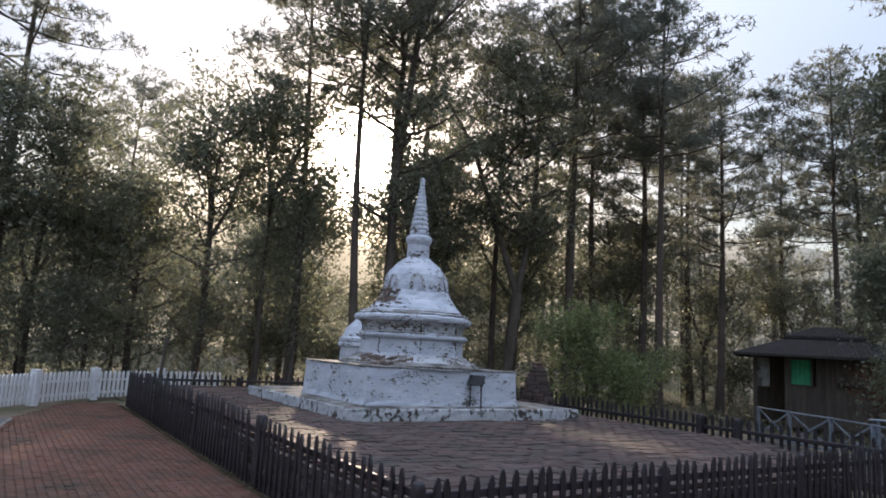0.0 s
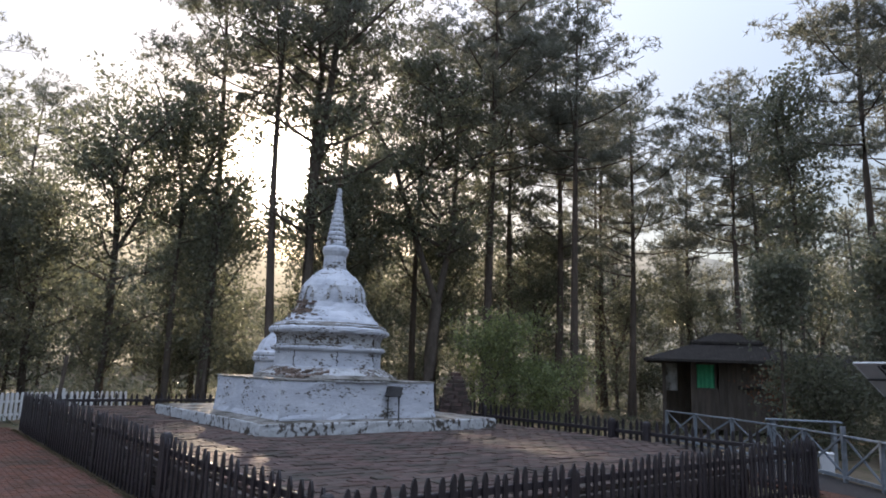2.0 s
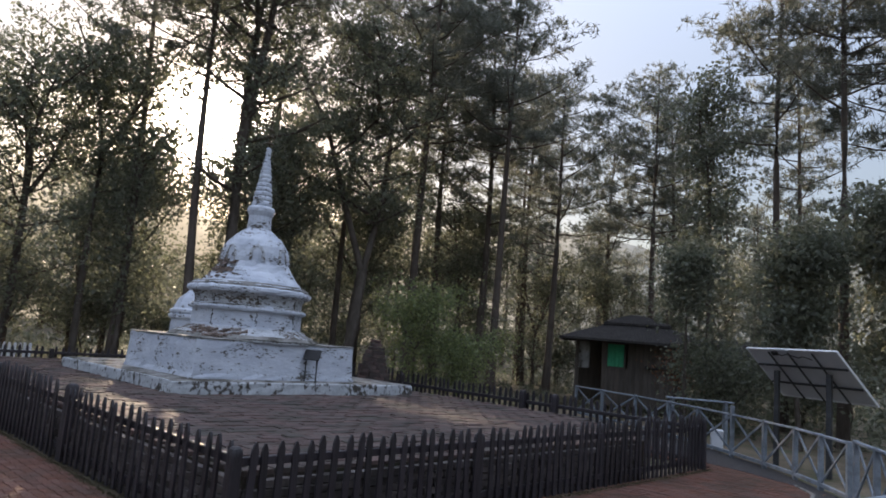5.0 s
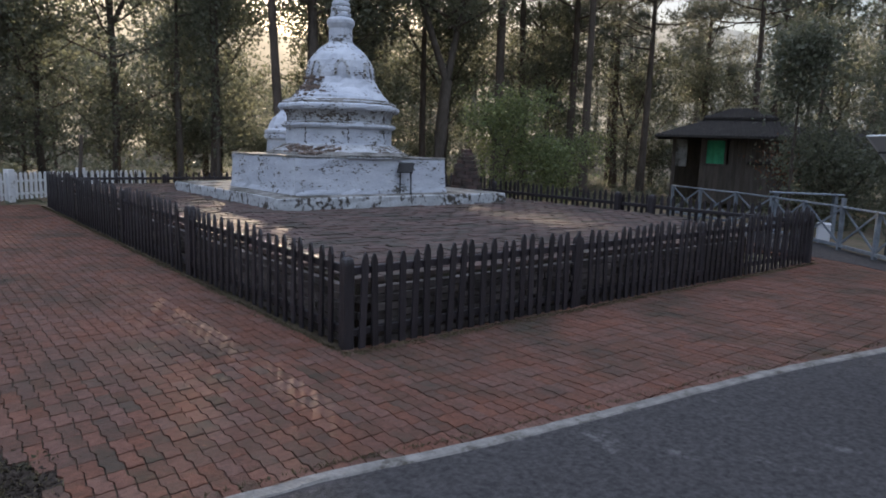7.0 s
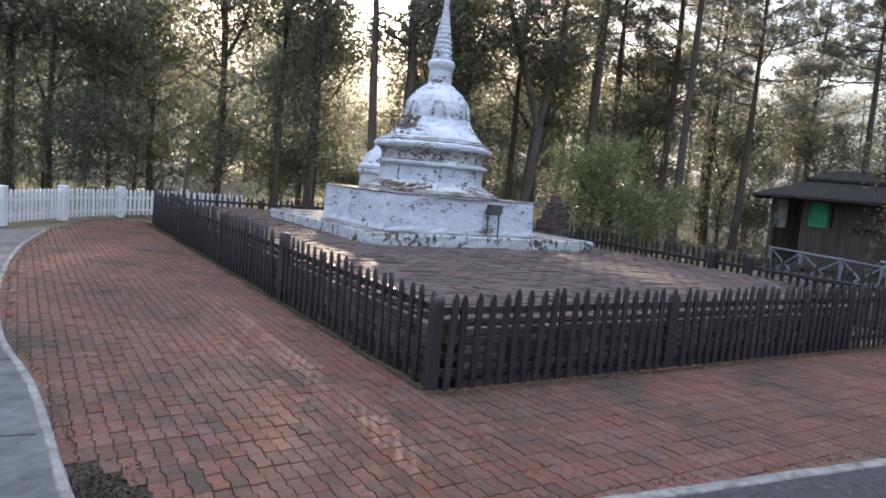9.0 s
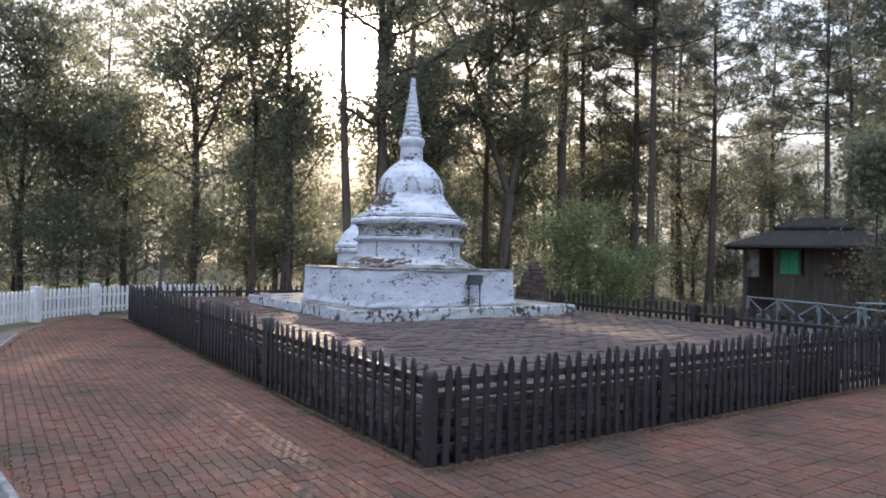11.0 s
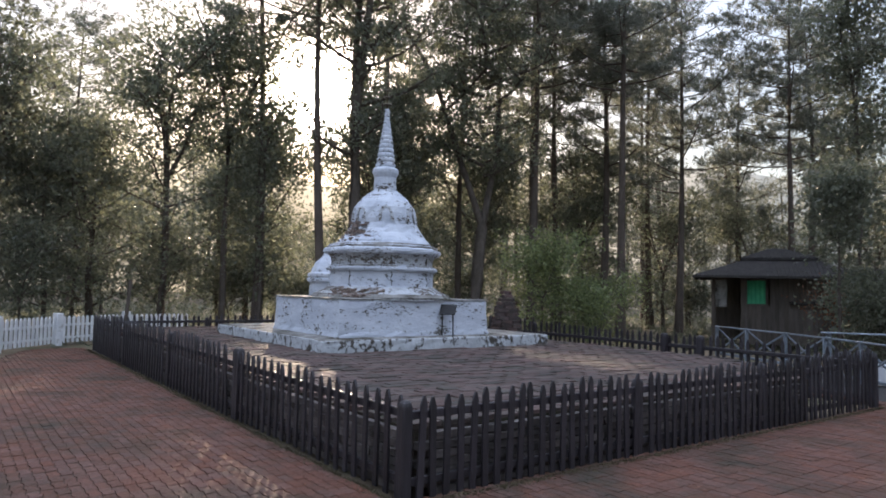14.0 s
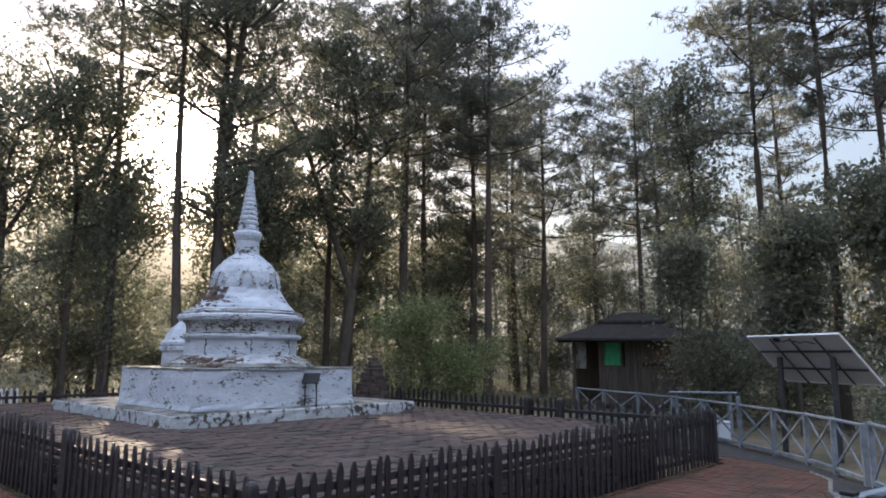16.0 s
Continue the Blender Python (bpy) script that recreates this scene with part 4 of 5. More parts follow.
# the pair in front of the sun
pine(6.75, 15.1, 18.5, 9.2, 3.4, 21, (-0.5, 0.2), 0.16)
broadleaf(7.45, 14.75, 17.5, 5.2, 2.6, 22, 0.27, 0.41, 3, 0.20, 0.7, (0.05, 0), shape=0.11, label="large many-stemmed tree in front of the low sun")
pine(5.6, 17.9, 17.0, 9.2, 2.7, 23, (-0.3, 0))
broadleaf(5.3, 16.8, 7.6, 1.6, 0.8, 24, 0.07, 0.8, 2, 0.20, 0.22, shape=0.2, label="slim leafy tree beside the trunks in front of the sun")
broadleaf(6.9, 22.4, 8.6, 1.2, 2.3, 25, 0.13, 0.5, 4, 0.20, 0.45, shape=0.4, label="leafy tree low in the wood behind the trunks")
broadleaf(6.3, 19.3, 7.3, 1.2, 1.7, 26, 0.08, 0.5, 3, 0.19, 0.34, shape=0.35, label="leafy tree low in the wood behind the trunks")
broadleaf(9.5, 16.6, 8.4, 1.4, 1.7, 27, 0.10, 0.5, 3, 0.20, 0.34, shape=0.3, label="leafy tree low in the wood behind the stupa")
broadleaf(11.3, 17.9, 7.6, 1.2, 1.8, 28, 0.10, 0.5, 3, 0.20, 0.34, shape=0.3, label="leafy tree low in the wood behind the stupa")
# the dense group right of the stupa
broadleaf(12.7, 14.8, 14.0, 5.6, 2.4, 31, 0.27, 0.29, 2, 0.19, 0.8, (0.3, 0), shape=0.22, label="forked tree with a dark trunk and drooping leaves")
pine(14.1, 17.6, 17.0, 7.0, 2.6, 32, (0.2, 0), 0.15)
pine(15.1, 14.3, 19.0, 9.0, 3.4, 33, (0.3, 0), 0.20, 1.15)
pine(17.5, 12.0, 17.2, 9.0, 3.0, 34, (0.2, 0), 0.18)
pine(17.8, 17.1, 19.5, 8.5, 3.2, 35, (0.2, 0.2), 0.18)
pine(18.7, 16.3, 19.0, 9.0, 3.0, 36, (-0.3, 0), 0.17)
pine(19.9, 14.9, 17.0, 6.5, 3.0, 37, (-0.3, 0), 0.19)
pine(21.6, 12.3, 13.8, 5.5, 3.0, 38, (0.2, 0), 0.17)
pine(10.6, 17.8, 18.0, 8.0, 3.0, 39, (0, 0), 0.18)
pine(24.3, 15.7, 16.0, 6.5, 3.0, 40, (0, 0), 0.18)
broadleaf(10.2, 18.5, 9.5, 3.0, 2.4, 41, 0.14, 0.45, 3, 0.17, 0.9)
broadleaf(16.2, 18.8, 9.0, 2.6, 2.4, 42, 0.14, 0.45, 3, 0.17, 0.9)
broadleaf(20.8, 17.0, 8.5, 2.4, 2.4, 43, 0.14, 0.45, 3, 0.17, 0.8)
# pines deeper in the wood, alike to the nearer ones
for src, x, y, turn, size in (("pine_tree.004", 17.2, 26.2, 160, 0.9), ("pine_tree.002", 22.6, 23.2, 250, 0.92), ("pine_tree.005", 27.4, 18.4, 20, 0.85), ("pine_tree.004", 31.5, 11.0, 300, 0.8)):
    copy_thing(bpy.data.objects[src], pose(x, y, 0.1, 0, 0, turn) @ Matrix.Scale(size, 4))
# the right-hand pines
pine(24.0, 8.7, 14.2, 6.5, 2.6, 51, (-0.4, 0), 0.16)
pine(25.2, 8.9, 13.6, 6.0, 2.6, 52, (0.3, 0), 0.16)
pine(28.3, 13.4, 13.0, 5.0, 2.8, 53)
broadleaf(21.0, 5.2, 11.6, 4.6, 1.0, 54, 0.09, 0.7, 2, 0.21, 0.42, shape=0.1, label="slender broad-leaved tree with a thin open crown")
pine(19.55, 2.1, 18.0, 8.6, 2.5, 55, (-0.3, 0), 0.145)
pine(16.75, -0.15, 17.5, 8.6, 2.5, 56, (0, 0), 0.14)
pine(16.9, -1.25, 16.5, 7.2, 2.4, 62, (0, 0), 0.13)
pine(18.6, -2.6, 17.0, 7.0, 3.0, 57, (0, 0), 0.19)
pine(27.5, 4.2, 16.0, 6.0, 2.8, 58)
broadleaf(14.6, 0.25, 4.9, 1.6, 0.42, 59, 0.06, 0.8, 2, 0.17, 0.75, shape=0.12, label="dense dark young tree beside the railing", group="young trees")
broadleaf(14.6, 3.0, 4.8, 2.8, 0.42, 60, 0.05, 0.8, 2, 0.18, 0.27, shape=0.18, label="young broad-leaved tree in front of the hut", group="young trees")
broadleaf(16.0, -2.2, 6.0, 1.2, 1.5, 61, 0.08, 0.45, 3, 0.20, 1.0, shape=0.35, label="dark broad-leaved undergrowth tree", group="young trees")
# left-hand trees
broadleaf(4.55, 18.2, 11.4, 5.5, 1.3, 71, 0.12, 0.6, 2, 0.21, 0.45, shape=0.12, label="tall leafy tree with a narrow ragged crown")
broadleaf(2.75, 18.9, 9.3, 2.4, 2.6, 77, 0.15, 0.55, 4, 0.21, 0.36, shape=0.36, label="dense round-headed tree with large dark leaves")
broadleaf(0.9, 20.4, 7.0, 0.5, 2.6, 72, 0.13, 0.55, 4, 0.19, 0.4, shape=0.45)
broadleaf(-2.1, 20.6, 9.4, 4.6, 2.6, 73, 0.12, 0.5, 4, 0.20, 0.45, shape=0.5)
broadleaf(-4.8, 18.0, 8.2, 0.4, 2.9, 74, 0.12, 0.55, 4, 0.19, 0.4, shape=0.45)
pine(-3.2, 20.0, 16.5, 8.0, 3.0, 75)
pine(2.6, 38.0, 17.0, 8.0, 3.8, 76, label="pale distant pine beyond the clearing")
# shrubs
broadleaf(12.0, 10.6, 3.3, 0.5, 0.45, 81, 0.035, 0.45, 4, 0.14, 0.3, material=M_LEAF_BRIGHT, shape=0.8, label="fresh green shrub beside the fence", name="shrub", group="shrubs")
broadleaf(13.2, 9.8, 2.0, 0.2, 0.4, 82, 0.03, 0.35, 4, 0.13, 0.3, material=M_LEAF_BRIGHT, shape=0.9, label="fresh green shrub beside the fence", name="shrub", group="shrubs")
broadleaf(16.6, 4.0, 1.8, 1.0, 0.2, 83, 0.025, 0.65, 2, 0.10, 0.1, material=M_LEAF_RED, shape=0.6, label="shrub with rusty red leaves in front of the hut", name="shrub", group="shrubs")
UNDER = [(-7.5, 14.5, 4.0), (-1.2, 18.8, 4.2), (2.8, 19.4, 3.8), (5.4, 20.2, 3.2), (8.6, 21.0, 2.4), (14.6, 22.0, 2.6), (18.2, 22.6, 3.2), (21.4, 20.5, 2.8), (23.8, 17.6, 3.4), (26.2, 14.8, 2.6), (28.2, 11.4, 3.4), (15.4, 2.2, 2.5), (17.0, 3.3, 2.3), (27.0, 6.0, 3.0), (22.5, 1.0, 3.0), (19.6, 1.6, 2.0), (14.6, -3.6, 2.4), (12.2, -3.0, 1.7)]
for i, (x, y, h) in enumerate(UNDER):
    broadleaf(x, y, h * 0.85, 0.2, 1.1, 100 + i, 0.04, 0.3, 4, 0.16, 0.22, shape=0.75, label="dark leafy undergrowth shrub at the wood's edge", name="shrub", group="undergrowth")


# the wood's dense lower storey: young trees that close the view between the trunks
STOREY = [
    broadleaf(-3.8, 19.2, 6.4, 0.3, 2.0, 141, 0.09, 0.45, 4, 0.17, 0.36, shape=0.45, label="dense dark young tree in the wood's lower storey", group="lower storey"),
    broadleaf(-0.4, 20.6, 5.8, 0.2, 2.2, 142, 0.08, 0.4, 4, 0.17, 0.36, shape=0.6, label="dense dark young tree in the wood's lower storey", group="lower storey"),
    broadleaf(18.6, 24.6, 5.2, 0.3, 1.9, 143, 0.07, 0.5, 3, 0.16, 0.32, shape=0.4, label="dense dark young tree in the wood's lower storey", group="lower storey"),
]
rnd = random.Random(64)
for k in range(20):
    a = radians(-4 + 84 * (k + rnd.uniform(0.1, 0.9)) / 20)
    dist = rnd.uniform(26.5, 37)
    low = 19 < math.degrees(a) < 31
    size = rnd.uniform(0.62, 0.8) if low else rnd.uniform(0.85, 1.15)
    copy_thing(STOREY[k % 3], pose(-2.9 + dist * math.sin(a), -4.6 + dist * math.cos(a), 0, 0, 0, rnd.uniform(0, 360)) @ Matrix.Scale(size, 4))
for x, y, size in ((-6.6, 17.4, 1.05), (-2.2, 22.2, 1.1)):
    copy_thing(STOREY[0], pose(x, y, 0, 0, 0, x * 70) @ Matrix.Scale(size, 4))


# ---- low growth on the forest floor ----
def floor_growth():
    rng = np.random.default_rng(12)
    n = 9000
    a, r = rng.uniform(-0.5, 2.6, n), 14 + 26 * rng.uniform(0, 1, n) ** 0.8
    x, y = 1 + r * np.cos(a), 1 + r * np.sin(a)
    keep = ((x > 9.6) | (y > 15.5) | (x < -3.5)) & ~((x > 8) & (x < 14.5) & (y < 6.5))
    c = np.stack([x, y, np.full(n, -0.05) + np.clip((r - 16) / 60, 0, 0.3)], 1)[keep]
    tagged(new("forest_undergrowth", arr_mesh("forest_undergrowth", needles(rng, c, 7, 0.38, 0.035), 3, M_LEAF)), "low ferns and grass on the forest floor", "undergrowth", kind="stuff")


floor_growth()

# ---- far woods all round ----
def far_woods():
    rng = np.random.default_rng(5)
    vs, fs, lv = [], [], []
    for i in range(136):
        # thinner behind the camera, thicker where the wood is seen
        a = 2 * math.pi * i / 84 + rng.uniform(-0.03, 0.03) if i < 84 else radians(4 + 104 * (i - 84) / 52)
        r = rng.uniform(33, 62) if i < 84 else rng.uniform(38, 75)
        x, y = 3 + r * math.cos(a), 5 + r * math.sin(a)
        h = rng.uniform(10, 15)
        if 22 < math.degrees(math.atan2(x + 2.9, y + 4.6)) < 30:
            h *= 0.5
        tube(vs, fs, [Vector((x, y, 0)), Vector((x + 0.2, y, h * 0.5)), Vector((x, y + 0.2, h))], [0.2, 0.15, 0.04], 5)
        n = 58 if i < 84 else 44
        k = rng.uniform(0.03, 1, n)
        ang = rng.uniform(0, 6.28, n)
        rad = 2.6 * np.sin(np.pi * np.clip(0.1 + 0.8 * k, 0, 1)) * rng.uniform(0.25, 1, n)
        c = np.stack([x + rad * np.cos(ang), y + rad * np.sin(ang), h * k], 1)
        for q in c:
            tube(vs, fs, [Vector((x, y, q[2] - 0.4)), Vector(q)], [0.04, 0.015], 3)
        c = np.repeat(c, 26 if i < 84 else 18, axis=0)
        c = c + rng.normal(size=c.shape) * np.array([0.50, 0.50, 0.16])
        lv.append(needles(rng, c, 4, 0.30, 0.05) if i < 84 else needles(rng, c, 4, 0.40, 0.08))
    t = tagged(empty("far_woods", pose(0, 0, 0)), "misty distant woods round the clearing", "woods", kind="stuff")
    part("trunks", mesh_of("trunks", vs, fs, M_BARK, True), t)
    part("foliage", arr_mesh("foliage", np.concatenate(lv), 3, M_NEEDLE), t)


far_woods()


# An emissive ring stands in for the mist and adds fill light all round.
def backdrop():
    m = bpy.data.materials.new("painted_mist_glow")
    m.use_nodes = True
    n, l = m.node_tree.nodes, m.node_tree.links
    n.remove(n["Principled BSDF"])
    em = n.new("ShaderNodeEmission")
    # painted haze glow: wood dim low down, mist paler higher, warmer below the sun
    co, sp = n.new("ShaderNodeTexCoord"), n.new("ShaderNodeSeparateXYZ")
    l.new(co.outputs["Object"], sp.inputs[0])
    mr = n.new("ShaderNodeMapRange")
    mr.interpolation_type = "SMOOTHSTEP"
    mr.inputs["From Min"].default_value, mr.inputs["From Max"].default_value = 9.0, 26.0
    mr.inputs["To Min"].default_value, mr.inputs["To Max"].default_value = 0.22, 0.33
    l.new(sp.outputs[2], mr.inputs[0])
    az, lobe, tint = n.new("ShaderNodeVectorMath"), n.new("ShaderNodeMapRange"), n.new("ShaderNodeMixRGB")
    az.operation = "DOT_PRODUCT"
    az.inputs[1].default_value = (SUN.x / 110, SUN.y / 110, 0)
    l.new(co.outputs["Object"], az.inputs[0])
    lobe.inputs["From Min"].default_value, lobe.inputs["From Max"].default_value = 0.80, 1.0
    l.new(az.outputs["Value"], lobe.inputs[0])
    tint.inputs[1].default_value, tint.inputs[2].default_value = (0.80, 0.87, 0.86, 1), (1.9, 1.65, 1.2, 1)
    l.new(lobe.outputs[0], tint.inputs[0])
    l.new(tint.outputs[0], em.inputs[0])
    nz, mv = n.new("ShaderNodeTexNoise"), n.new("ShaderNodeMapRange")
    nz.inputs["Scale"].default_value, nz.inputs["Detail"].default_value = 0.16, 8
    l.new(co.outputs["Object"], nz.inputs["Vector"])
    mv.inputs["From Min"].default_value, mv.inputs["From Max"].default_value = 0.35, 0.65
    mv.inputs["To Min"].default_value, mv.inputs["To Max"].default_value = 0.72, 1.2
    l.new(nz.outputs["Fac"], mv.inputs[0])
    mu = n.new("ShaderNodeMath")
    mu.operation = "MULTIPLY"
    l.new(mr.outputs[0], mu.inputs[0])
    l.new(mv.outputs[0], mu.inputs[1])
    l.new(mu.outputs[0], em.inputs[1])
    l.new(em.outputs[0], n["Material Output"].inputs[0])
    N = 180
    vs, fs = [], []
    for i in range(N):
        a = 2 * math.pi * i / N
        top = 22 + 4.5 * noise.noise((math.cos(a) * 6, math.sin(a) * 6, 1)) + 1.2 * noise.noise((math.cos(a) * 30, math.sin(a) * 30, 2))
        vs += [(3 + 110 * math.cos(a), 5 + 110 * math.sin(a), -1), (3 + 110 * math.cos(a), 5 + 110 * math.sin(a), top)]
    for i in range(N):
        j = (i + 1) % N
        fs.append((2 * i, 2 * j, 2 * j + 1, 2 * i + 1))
    tagged(new("backdrop", mesh_of("backdrop", vs, fs, m)), "glowing ring painted as pale morning mist beyond the far woods", "backdrop", kind="structure")


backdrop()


# ---- pieces: pavers, bricks ----
def inside(x, y, poly):
    r = False
    for (x0, y0), (x1, y1) in zip(poly, poly[1:] + poly[:1]):
        if (y0 > y) != (y1 > y) and x < (x1 - x0) * (y - y0) / (y1 - y0) + x0:
            r = not r
    return r


def edge_x(y):
    for (x0, y0), (x1, y1) in zip(KERB_LEFT, KERB_LEFT[1:]):
        if y0 <= y <= y1:
            return x0 + (x1 - x0) * (y - y0) / (y1 - y0)
    return -2.62 if y < 0 else -2.4


PAVED = list(KERB_FRONT) + [(8.25, -1.8), (8.76, -1.42), (9.24, -0.5), (9.5, 0.35), (10.3, 1.6), (11.4, 3.2), (9.6, 3.4), (9.2, -0.08), (-0.1, -0.08), (-0.1, 14.6), (-1.2, 14.6)] + list(reversed(KERB_LEFT))[:-1]
paving = tagged(sheet("paving", PAVED, -0.014, M_JOINT, 0.04), "red interlocking concrete paver path with dark mossy joints", "pavement", kind="structure")
PW, PL = 0.0965, 0.195


def paver_outline():
    g, z = 0.0034, 0.0095
    w, l = PW / 2 - g, PL / 2 - g
    side = [(-l, 0), (-l * 0.62, z * 0.35), (-l * 0.30, z), (-l * 0.12, z * 0.8), (l * 0.14, -z * 0.8), (l * 0.34, -z), (l * 0.66, -z * 0.35), (l, 0)]
    e = 0.005
    return [(w + s, y) for y, s in side] + [(w * 0.4, l + e), (-w * 0.4, l - e)] + [(-w + s, y) for y, s in reversed(side)] + [(-w * 0.4, -l - e), (w * 0.4, -l + e)]


def paver_verts(x, y, z, rot, tilt):
    out = paver_outline()
    c, s = math.cos(rot), math.sin(rot)
    rings = []
    for sc, zz in ((1.0, -0.03), (1.0, -0.003), (0.968, 0.0)):
        rings += [(x + c * a * sc - s * b * sc, y + s * a * sc + c * b * sc, z + zz + tilt[0] * a + tilt[1] * b) for a, b in out]
    return rings


NP = len(paver_outline())
PAVER_FACES = [(k * NP + i, k * NP + (i + 1) % NP, (k + 1) * NP + (i + 1) % NP, (k + 1) * NP + i) for k in range(2) for i in range(NP)] + [tuple(range(2 * NP, 3 * NP))]
PAVER = [mesh_of("paver", paver_verts(0, 0, 0, 0, (tx, ty)), PAVER_FACES, M_PAVER) for tx, ty in ((0, 0), (0.02, 0.0), (-0.02, 0.012), (0.0, -0.015))]
rnd = random.Random(77)
places = []
for i in range(-36, 130):
    for j in range(-18, 78):
        x, y = i * PW + 0.037, j * PL + 0.1275
        if any(inside(x + a, y + b, PAVED) for a, b in ((0, 0), (-0.05, 0.1), (0.05, 0.1), (0.05, -0.1))) and not (x > -0.1 and y > -0.02 and x < 9.15):
            # a patch of weeds and soil has swallowed the pavers in the corner by the slab
            if (x + 2.62) ** 2 / 0.065 + (y + 1.0) ** 2 / 0.15 < 1:
                continue
            places.append((x, y))
places.sort(key=lambda p: (p[0] + 1.3) ** 2 + (p[1] + 0.9) ** 2)
for x, y in places[:300]:
    part("paver", rnd.choice(PAVER), paving, pose(x, y, rnd.uniform(-0.003, 0.003), 0, 0, rnd.gauss(0, 0.6)))
vs, fs = [], []
for x, y in places[300:]:
    b = len(vs)
    vs += paver_verts(x, y, rnd.uniform(-0.003, 0.003), rnd.gauss(0, 0.01), (rnd.gauss(0, 0.015), rnd.gauss(0, 0.01)))
    fs += [tuple(b + i for i in f) for f in PAVER_FACES]
tagged(part("pavers", mesh_of("pavers", vs, fs, M_PAVER_J), paving), kind="stuff")

# bricks of the platform's floor and edge
BR = [brick_mesh(0.29, 0.145, 0.05, M_BRICK, s) for s in range(5)]
spots = []
row = 0
y = 0.24
while y < LY - 0.2:
    x = 0.30 + (0.15 if row % 2 else 0)
    while x < LX - 0.25:
        if not (2.2 < x < 7.1 and 5.9 < y < 11.3) and (x - 6.9) < (y - 0.2) * 0.776 - 0.1:
            spots.append((x, y))
        x += 0.305
    y += 0.158
    row += 1
spots.sort(key=lambda p: p[1] + abs(p[0] - 3) * 0.2)
rnd = random.Random(5)
for x, y in spots[:300]:
    part("brick", rnd.choice(BR), platform, pose(x, y, PZ - 0.05 + rnd.uniform(-0.008, 0.008), rnd.gauss(0, 1.2), rnd.gauss(0, 1.2), rnd.gauss(0, 1.5)))


def joined_bricks(name, items, lx, ly, lz, parent, material=None):
    rnd = random.Random(9)
    vs, fs = [], []
    for x, y, z, rz in items:
        b = len(vs)
        c, s = math.cos(rz), math.sin(rz)
        for zz, o in ((0, 0), (lz - 0.006, 0), (lz, 0.006)):
            for sx, sy in ((-1, -1), (1, -1), (1, 1), (-1, 1)):
                px, py = sx * (lx / 2 - o) + rnd.uniform(-0.006, 0.006), sy * (ly / 2 - o) + rnd.uniform(-0.006, 0.006)
                vs.append((x + c * px - s * py, y + s * px + c * py, z + zz + rnd.uniform(-0.003, 0.003)))
        fs += [(b + k * 4 + i, b + k * 4 + (i + 1) % 4, b + k * 4 + 4 + (i + 1) % 4, b + k * 4 + 4 + i) for k in range(2) for i in range(4)] + [(b + 8, b + 9, b + 10, b + 11)]
    tagged(part(name, mesh_of(name, vs, fs, material or M_BRICK_J), parent), kind="stuff")


joined_bricks("bricks", [(x, y, PZ - 0.05 + rnd.uniform(-0.008, 0.008), rnd.gauss(0, 0.03)) for x, y in spots[300:]], 0.29, 0.145, 0.05, platform)
edge = []
for k in range(7):
    z = -0.02 + k * 0.074
    off = 0.0 if k % 2 else 0.14
    for i in range(int(6.5 / 0.285)):
        edge.append((0.30 + off + i * 0.285, 0.155 + rnd.uniform(-0.02, 0.02), z, rnd.gauss(0, 0.03)))
    for i in range(int((LY - 0.4) / 0.285)):
        edge.append((0.155 + rnd.uniform(-0.02, 0.02), 0.30 + off + i * 0.285, z, math.pi / 2 + rnd.gauss(0, 0.03)))
joined_bricks("edge_bricks", edge, 0.275, 0.14, 0.064, platform, M_EDGE)


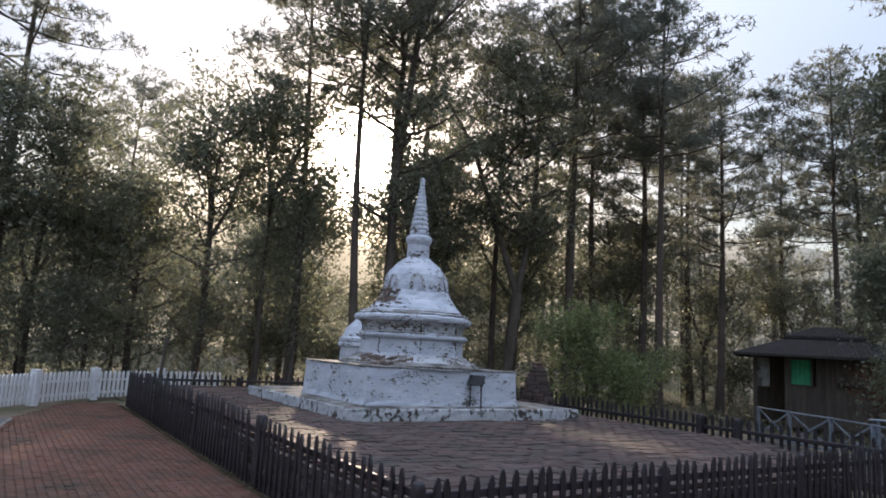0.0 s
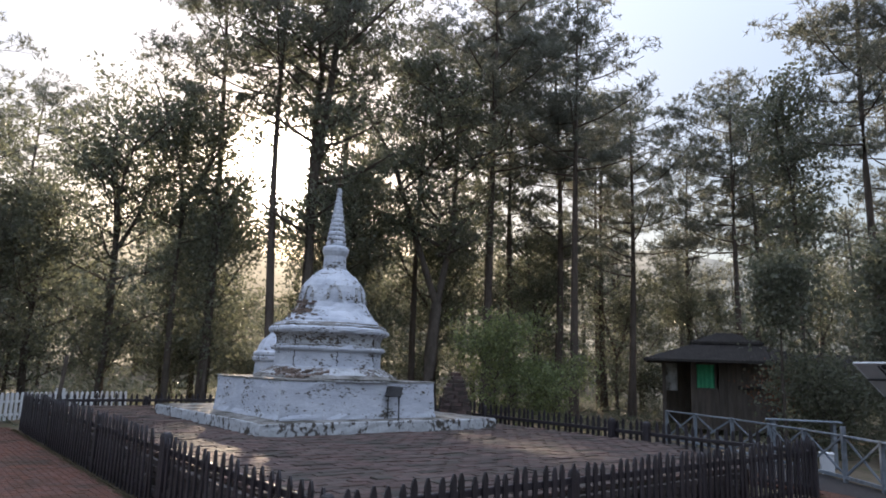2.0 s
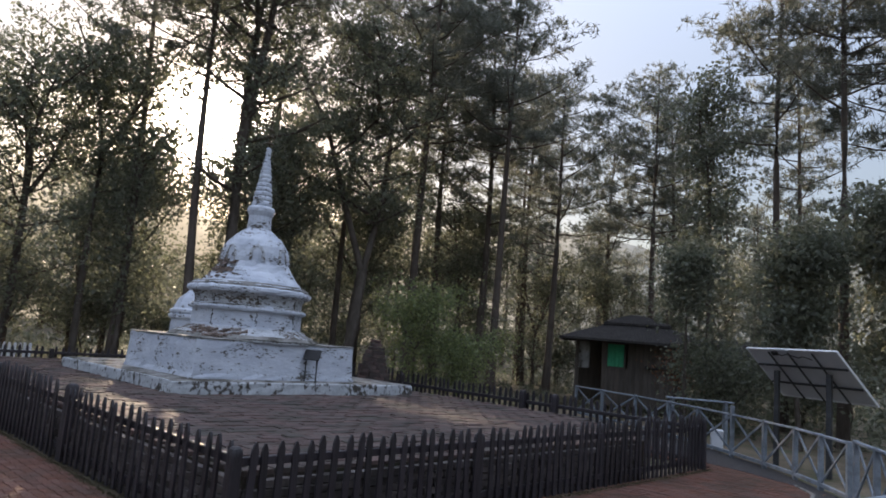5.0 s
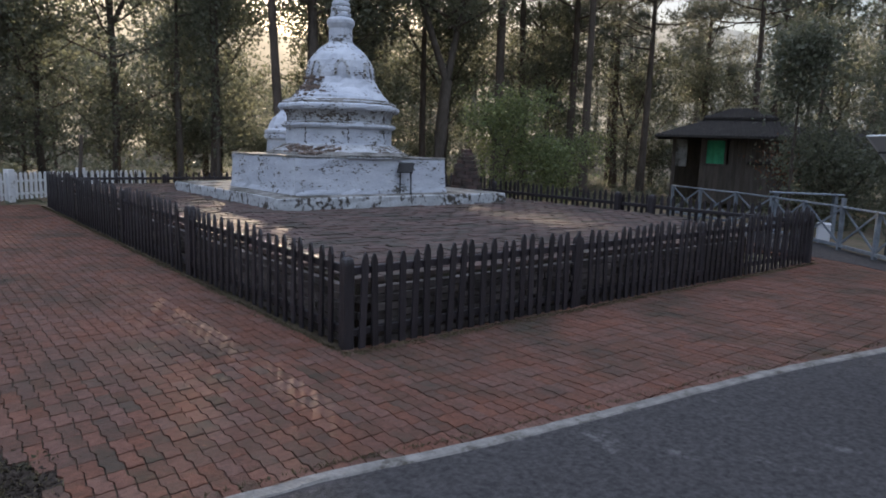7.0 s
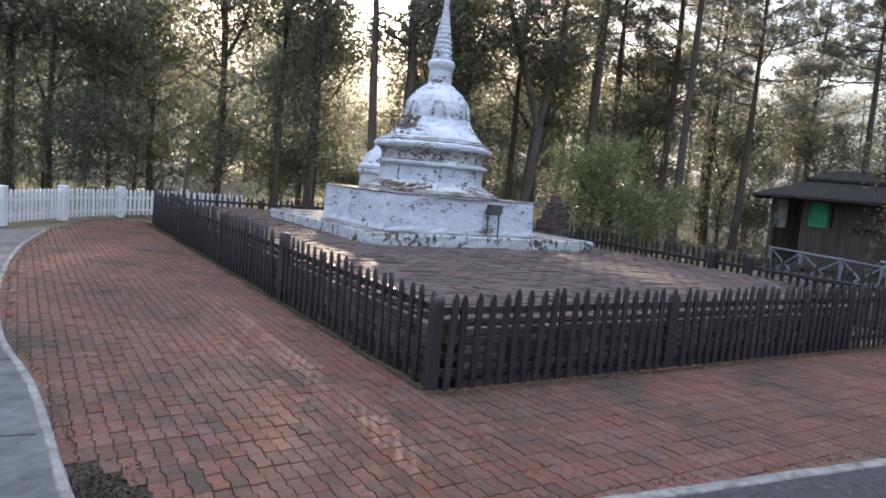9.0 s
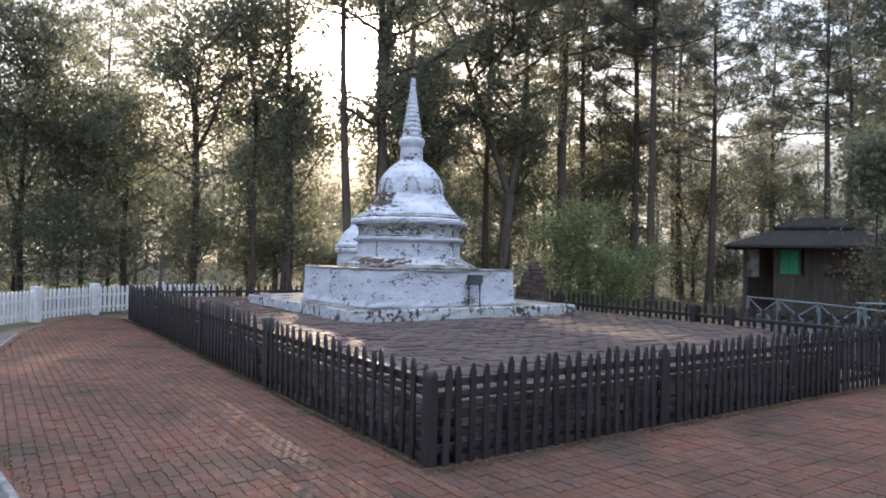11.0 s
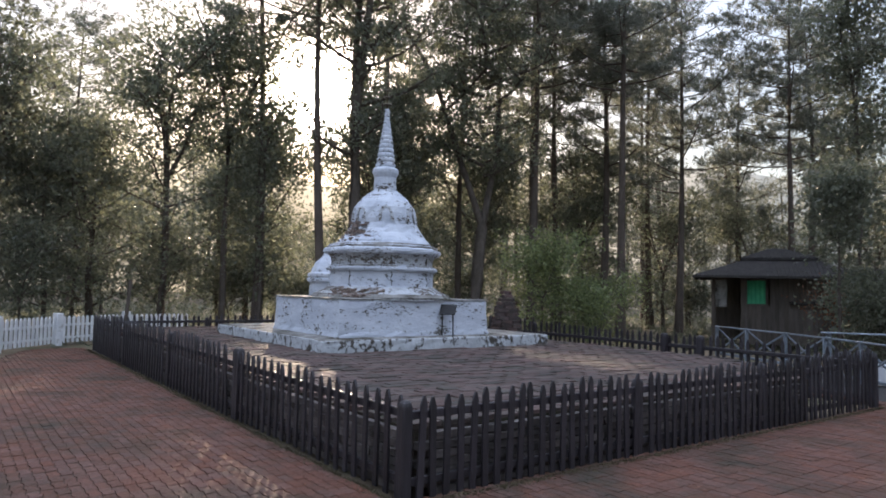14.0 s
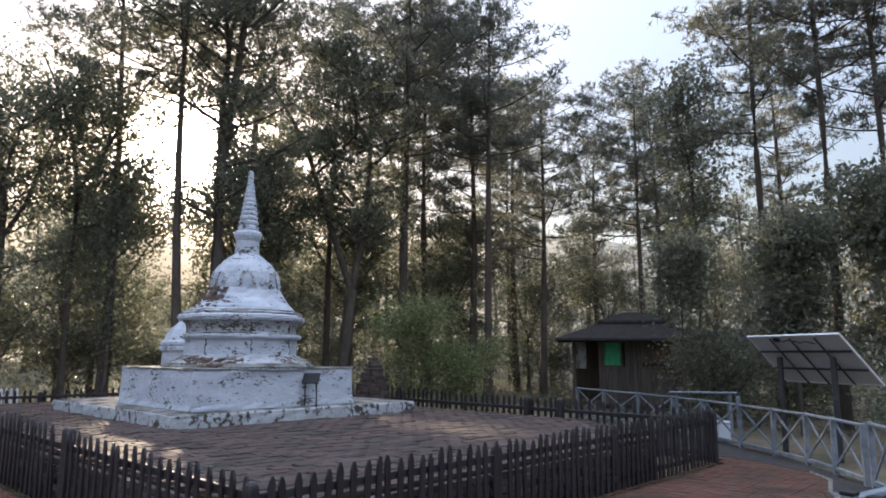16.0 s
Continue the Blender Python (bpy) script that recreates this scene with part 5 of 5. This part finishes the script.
# moss, grass and litter along the fence's foot and the kerbs
def tufts():
    rng = np.random.default_rng(3)
    pts = []
    n = 2600
    x = rng.uniform(-0.15, 8.8, n)
    pts.append(np.stack([x, -0.07 - np.abs(rng.normal(0, 0.045, n)), np.full(n, -0.006)], 1))
    y = rng.uniform(-0.1, 14, n)
    pts.append(np.stack([-0.07 - np.abs(rng.normal(0, 0.05, n)), y, np.full(n, -0.006)], 1))
    m = 160
    pts.append(np.stack([rng.normal(-2.52, 0.11, m), rng.normal(-1.0, 0.2, m), np.full(m, -0.012)], 1))
    for line, side in ((KERB_FRONT, (0.02, 0.09)), (KERB_LEFT, (0.09, 0.0))):
        for (x0, y0), (x1, y1) in zip(line, line[1:]):
            k = rng.uniform(0, 1, 120)[:, None]
            p = np.array([[x0, y0, -0.01]]) * (1 - k) + np.array([[x1, y1, -0.01]]) * k
            p[:, :2] += np.array(side) + np.abs(rng.normal(0, 0.02, (120, 2)))
            pts.append(p)
    c = np.concatenate(pts)
    tagged(new("grass_tufts", arr_mesh("grass_tufts", needles(rng, c, 4, 0.035, 0.010), 3, M_GRASS)), "dry moss and grass along the fence foot and kerbs", "grass", kind="stuff")


tufts()


def bank_grass():
    """Long dry stalks on the bank behind the bridge railing."""
    rng = np.random.default_rng(21)
    n = 170
    c = np.stack([rng.uniform(2.5, 4.6, n), rng.uniform(-4.6, -3.85, n), np.full(n, -0.06)], 1)
    q = needles(rng, c, 3, 0.62, 0.016)
    q[:, 2, 2] = np.abs(q[:, 2, 2] + 0.06) * 1.1 - 0.02
    tagged(new("bank_grass", arr_mesh("bank_grass", q, 3, M_GRASS)), "long dry grass stalks on the bank beside the bridge railing", "grass", kind="stuff")


bank_grass()


def soil_patch():
    """Dark crumbs of soil and rotting leaves over the corner where pavers are missing."""
    rng = np.random.default_rng(4)
    n = 1900
    a, r = rng.uniform(0, 6.28, n), np.minimum(np.abs(rng.normal(0, 0.62, n)) ** 0.8, 1.7)
    c = np.stack([np.maximum(-2.58 + 0.24 * r * np.cos(a), -2.74), -1.0 + 0.38 * r * np.sin(a), np.full(n, -0.010)], 1)
    q = leaves(rng, c, 1, 0.004, 0.04)
    q[:, :, 2] = -0.010 + np.abs(q[:, :, 2] + 0.010) * 0.5
    tagged(new("soil_crumbs", arr_mesh("soil_crumbs", q, 4, M_JOINT)), "dark soil and rotting leaves in the paving's corner", "soil", kind="stuff")


soil_patch()


def litter():
    rng = np.random.default_rng(8)
    n = 500
    x, y = rng.uniform(-2.6, 9, n), rng.uniform(-2.2, 12, n)
    keep = (x < -0.1) | (y < -0.1)
    c = np.stack([x, y, np.full(n, 0.006)], 1)[keep]
    q = leaves(rng, c, 1, 0.0, 0.05)
    q[:, :, 2] = 0.006 + np.abs(q[:, :, 2] - 0.006) * 0.2
    tagged(new("fallen_leaves", arr_mesh("fallen_leaves", q, 4, M_LEAF_RED)), "scattered dry fallen leaves on the paving", "leaves", kind="stuff")


litter()
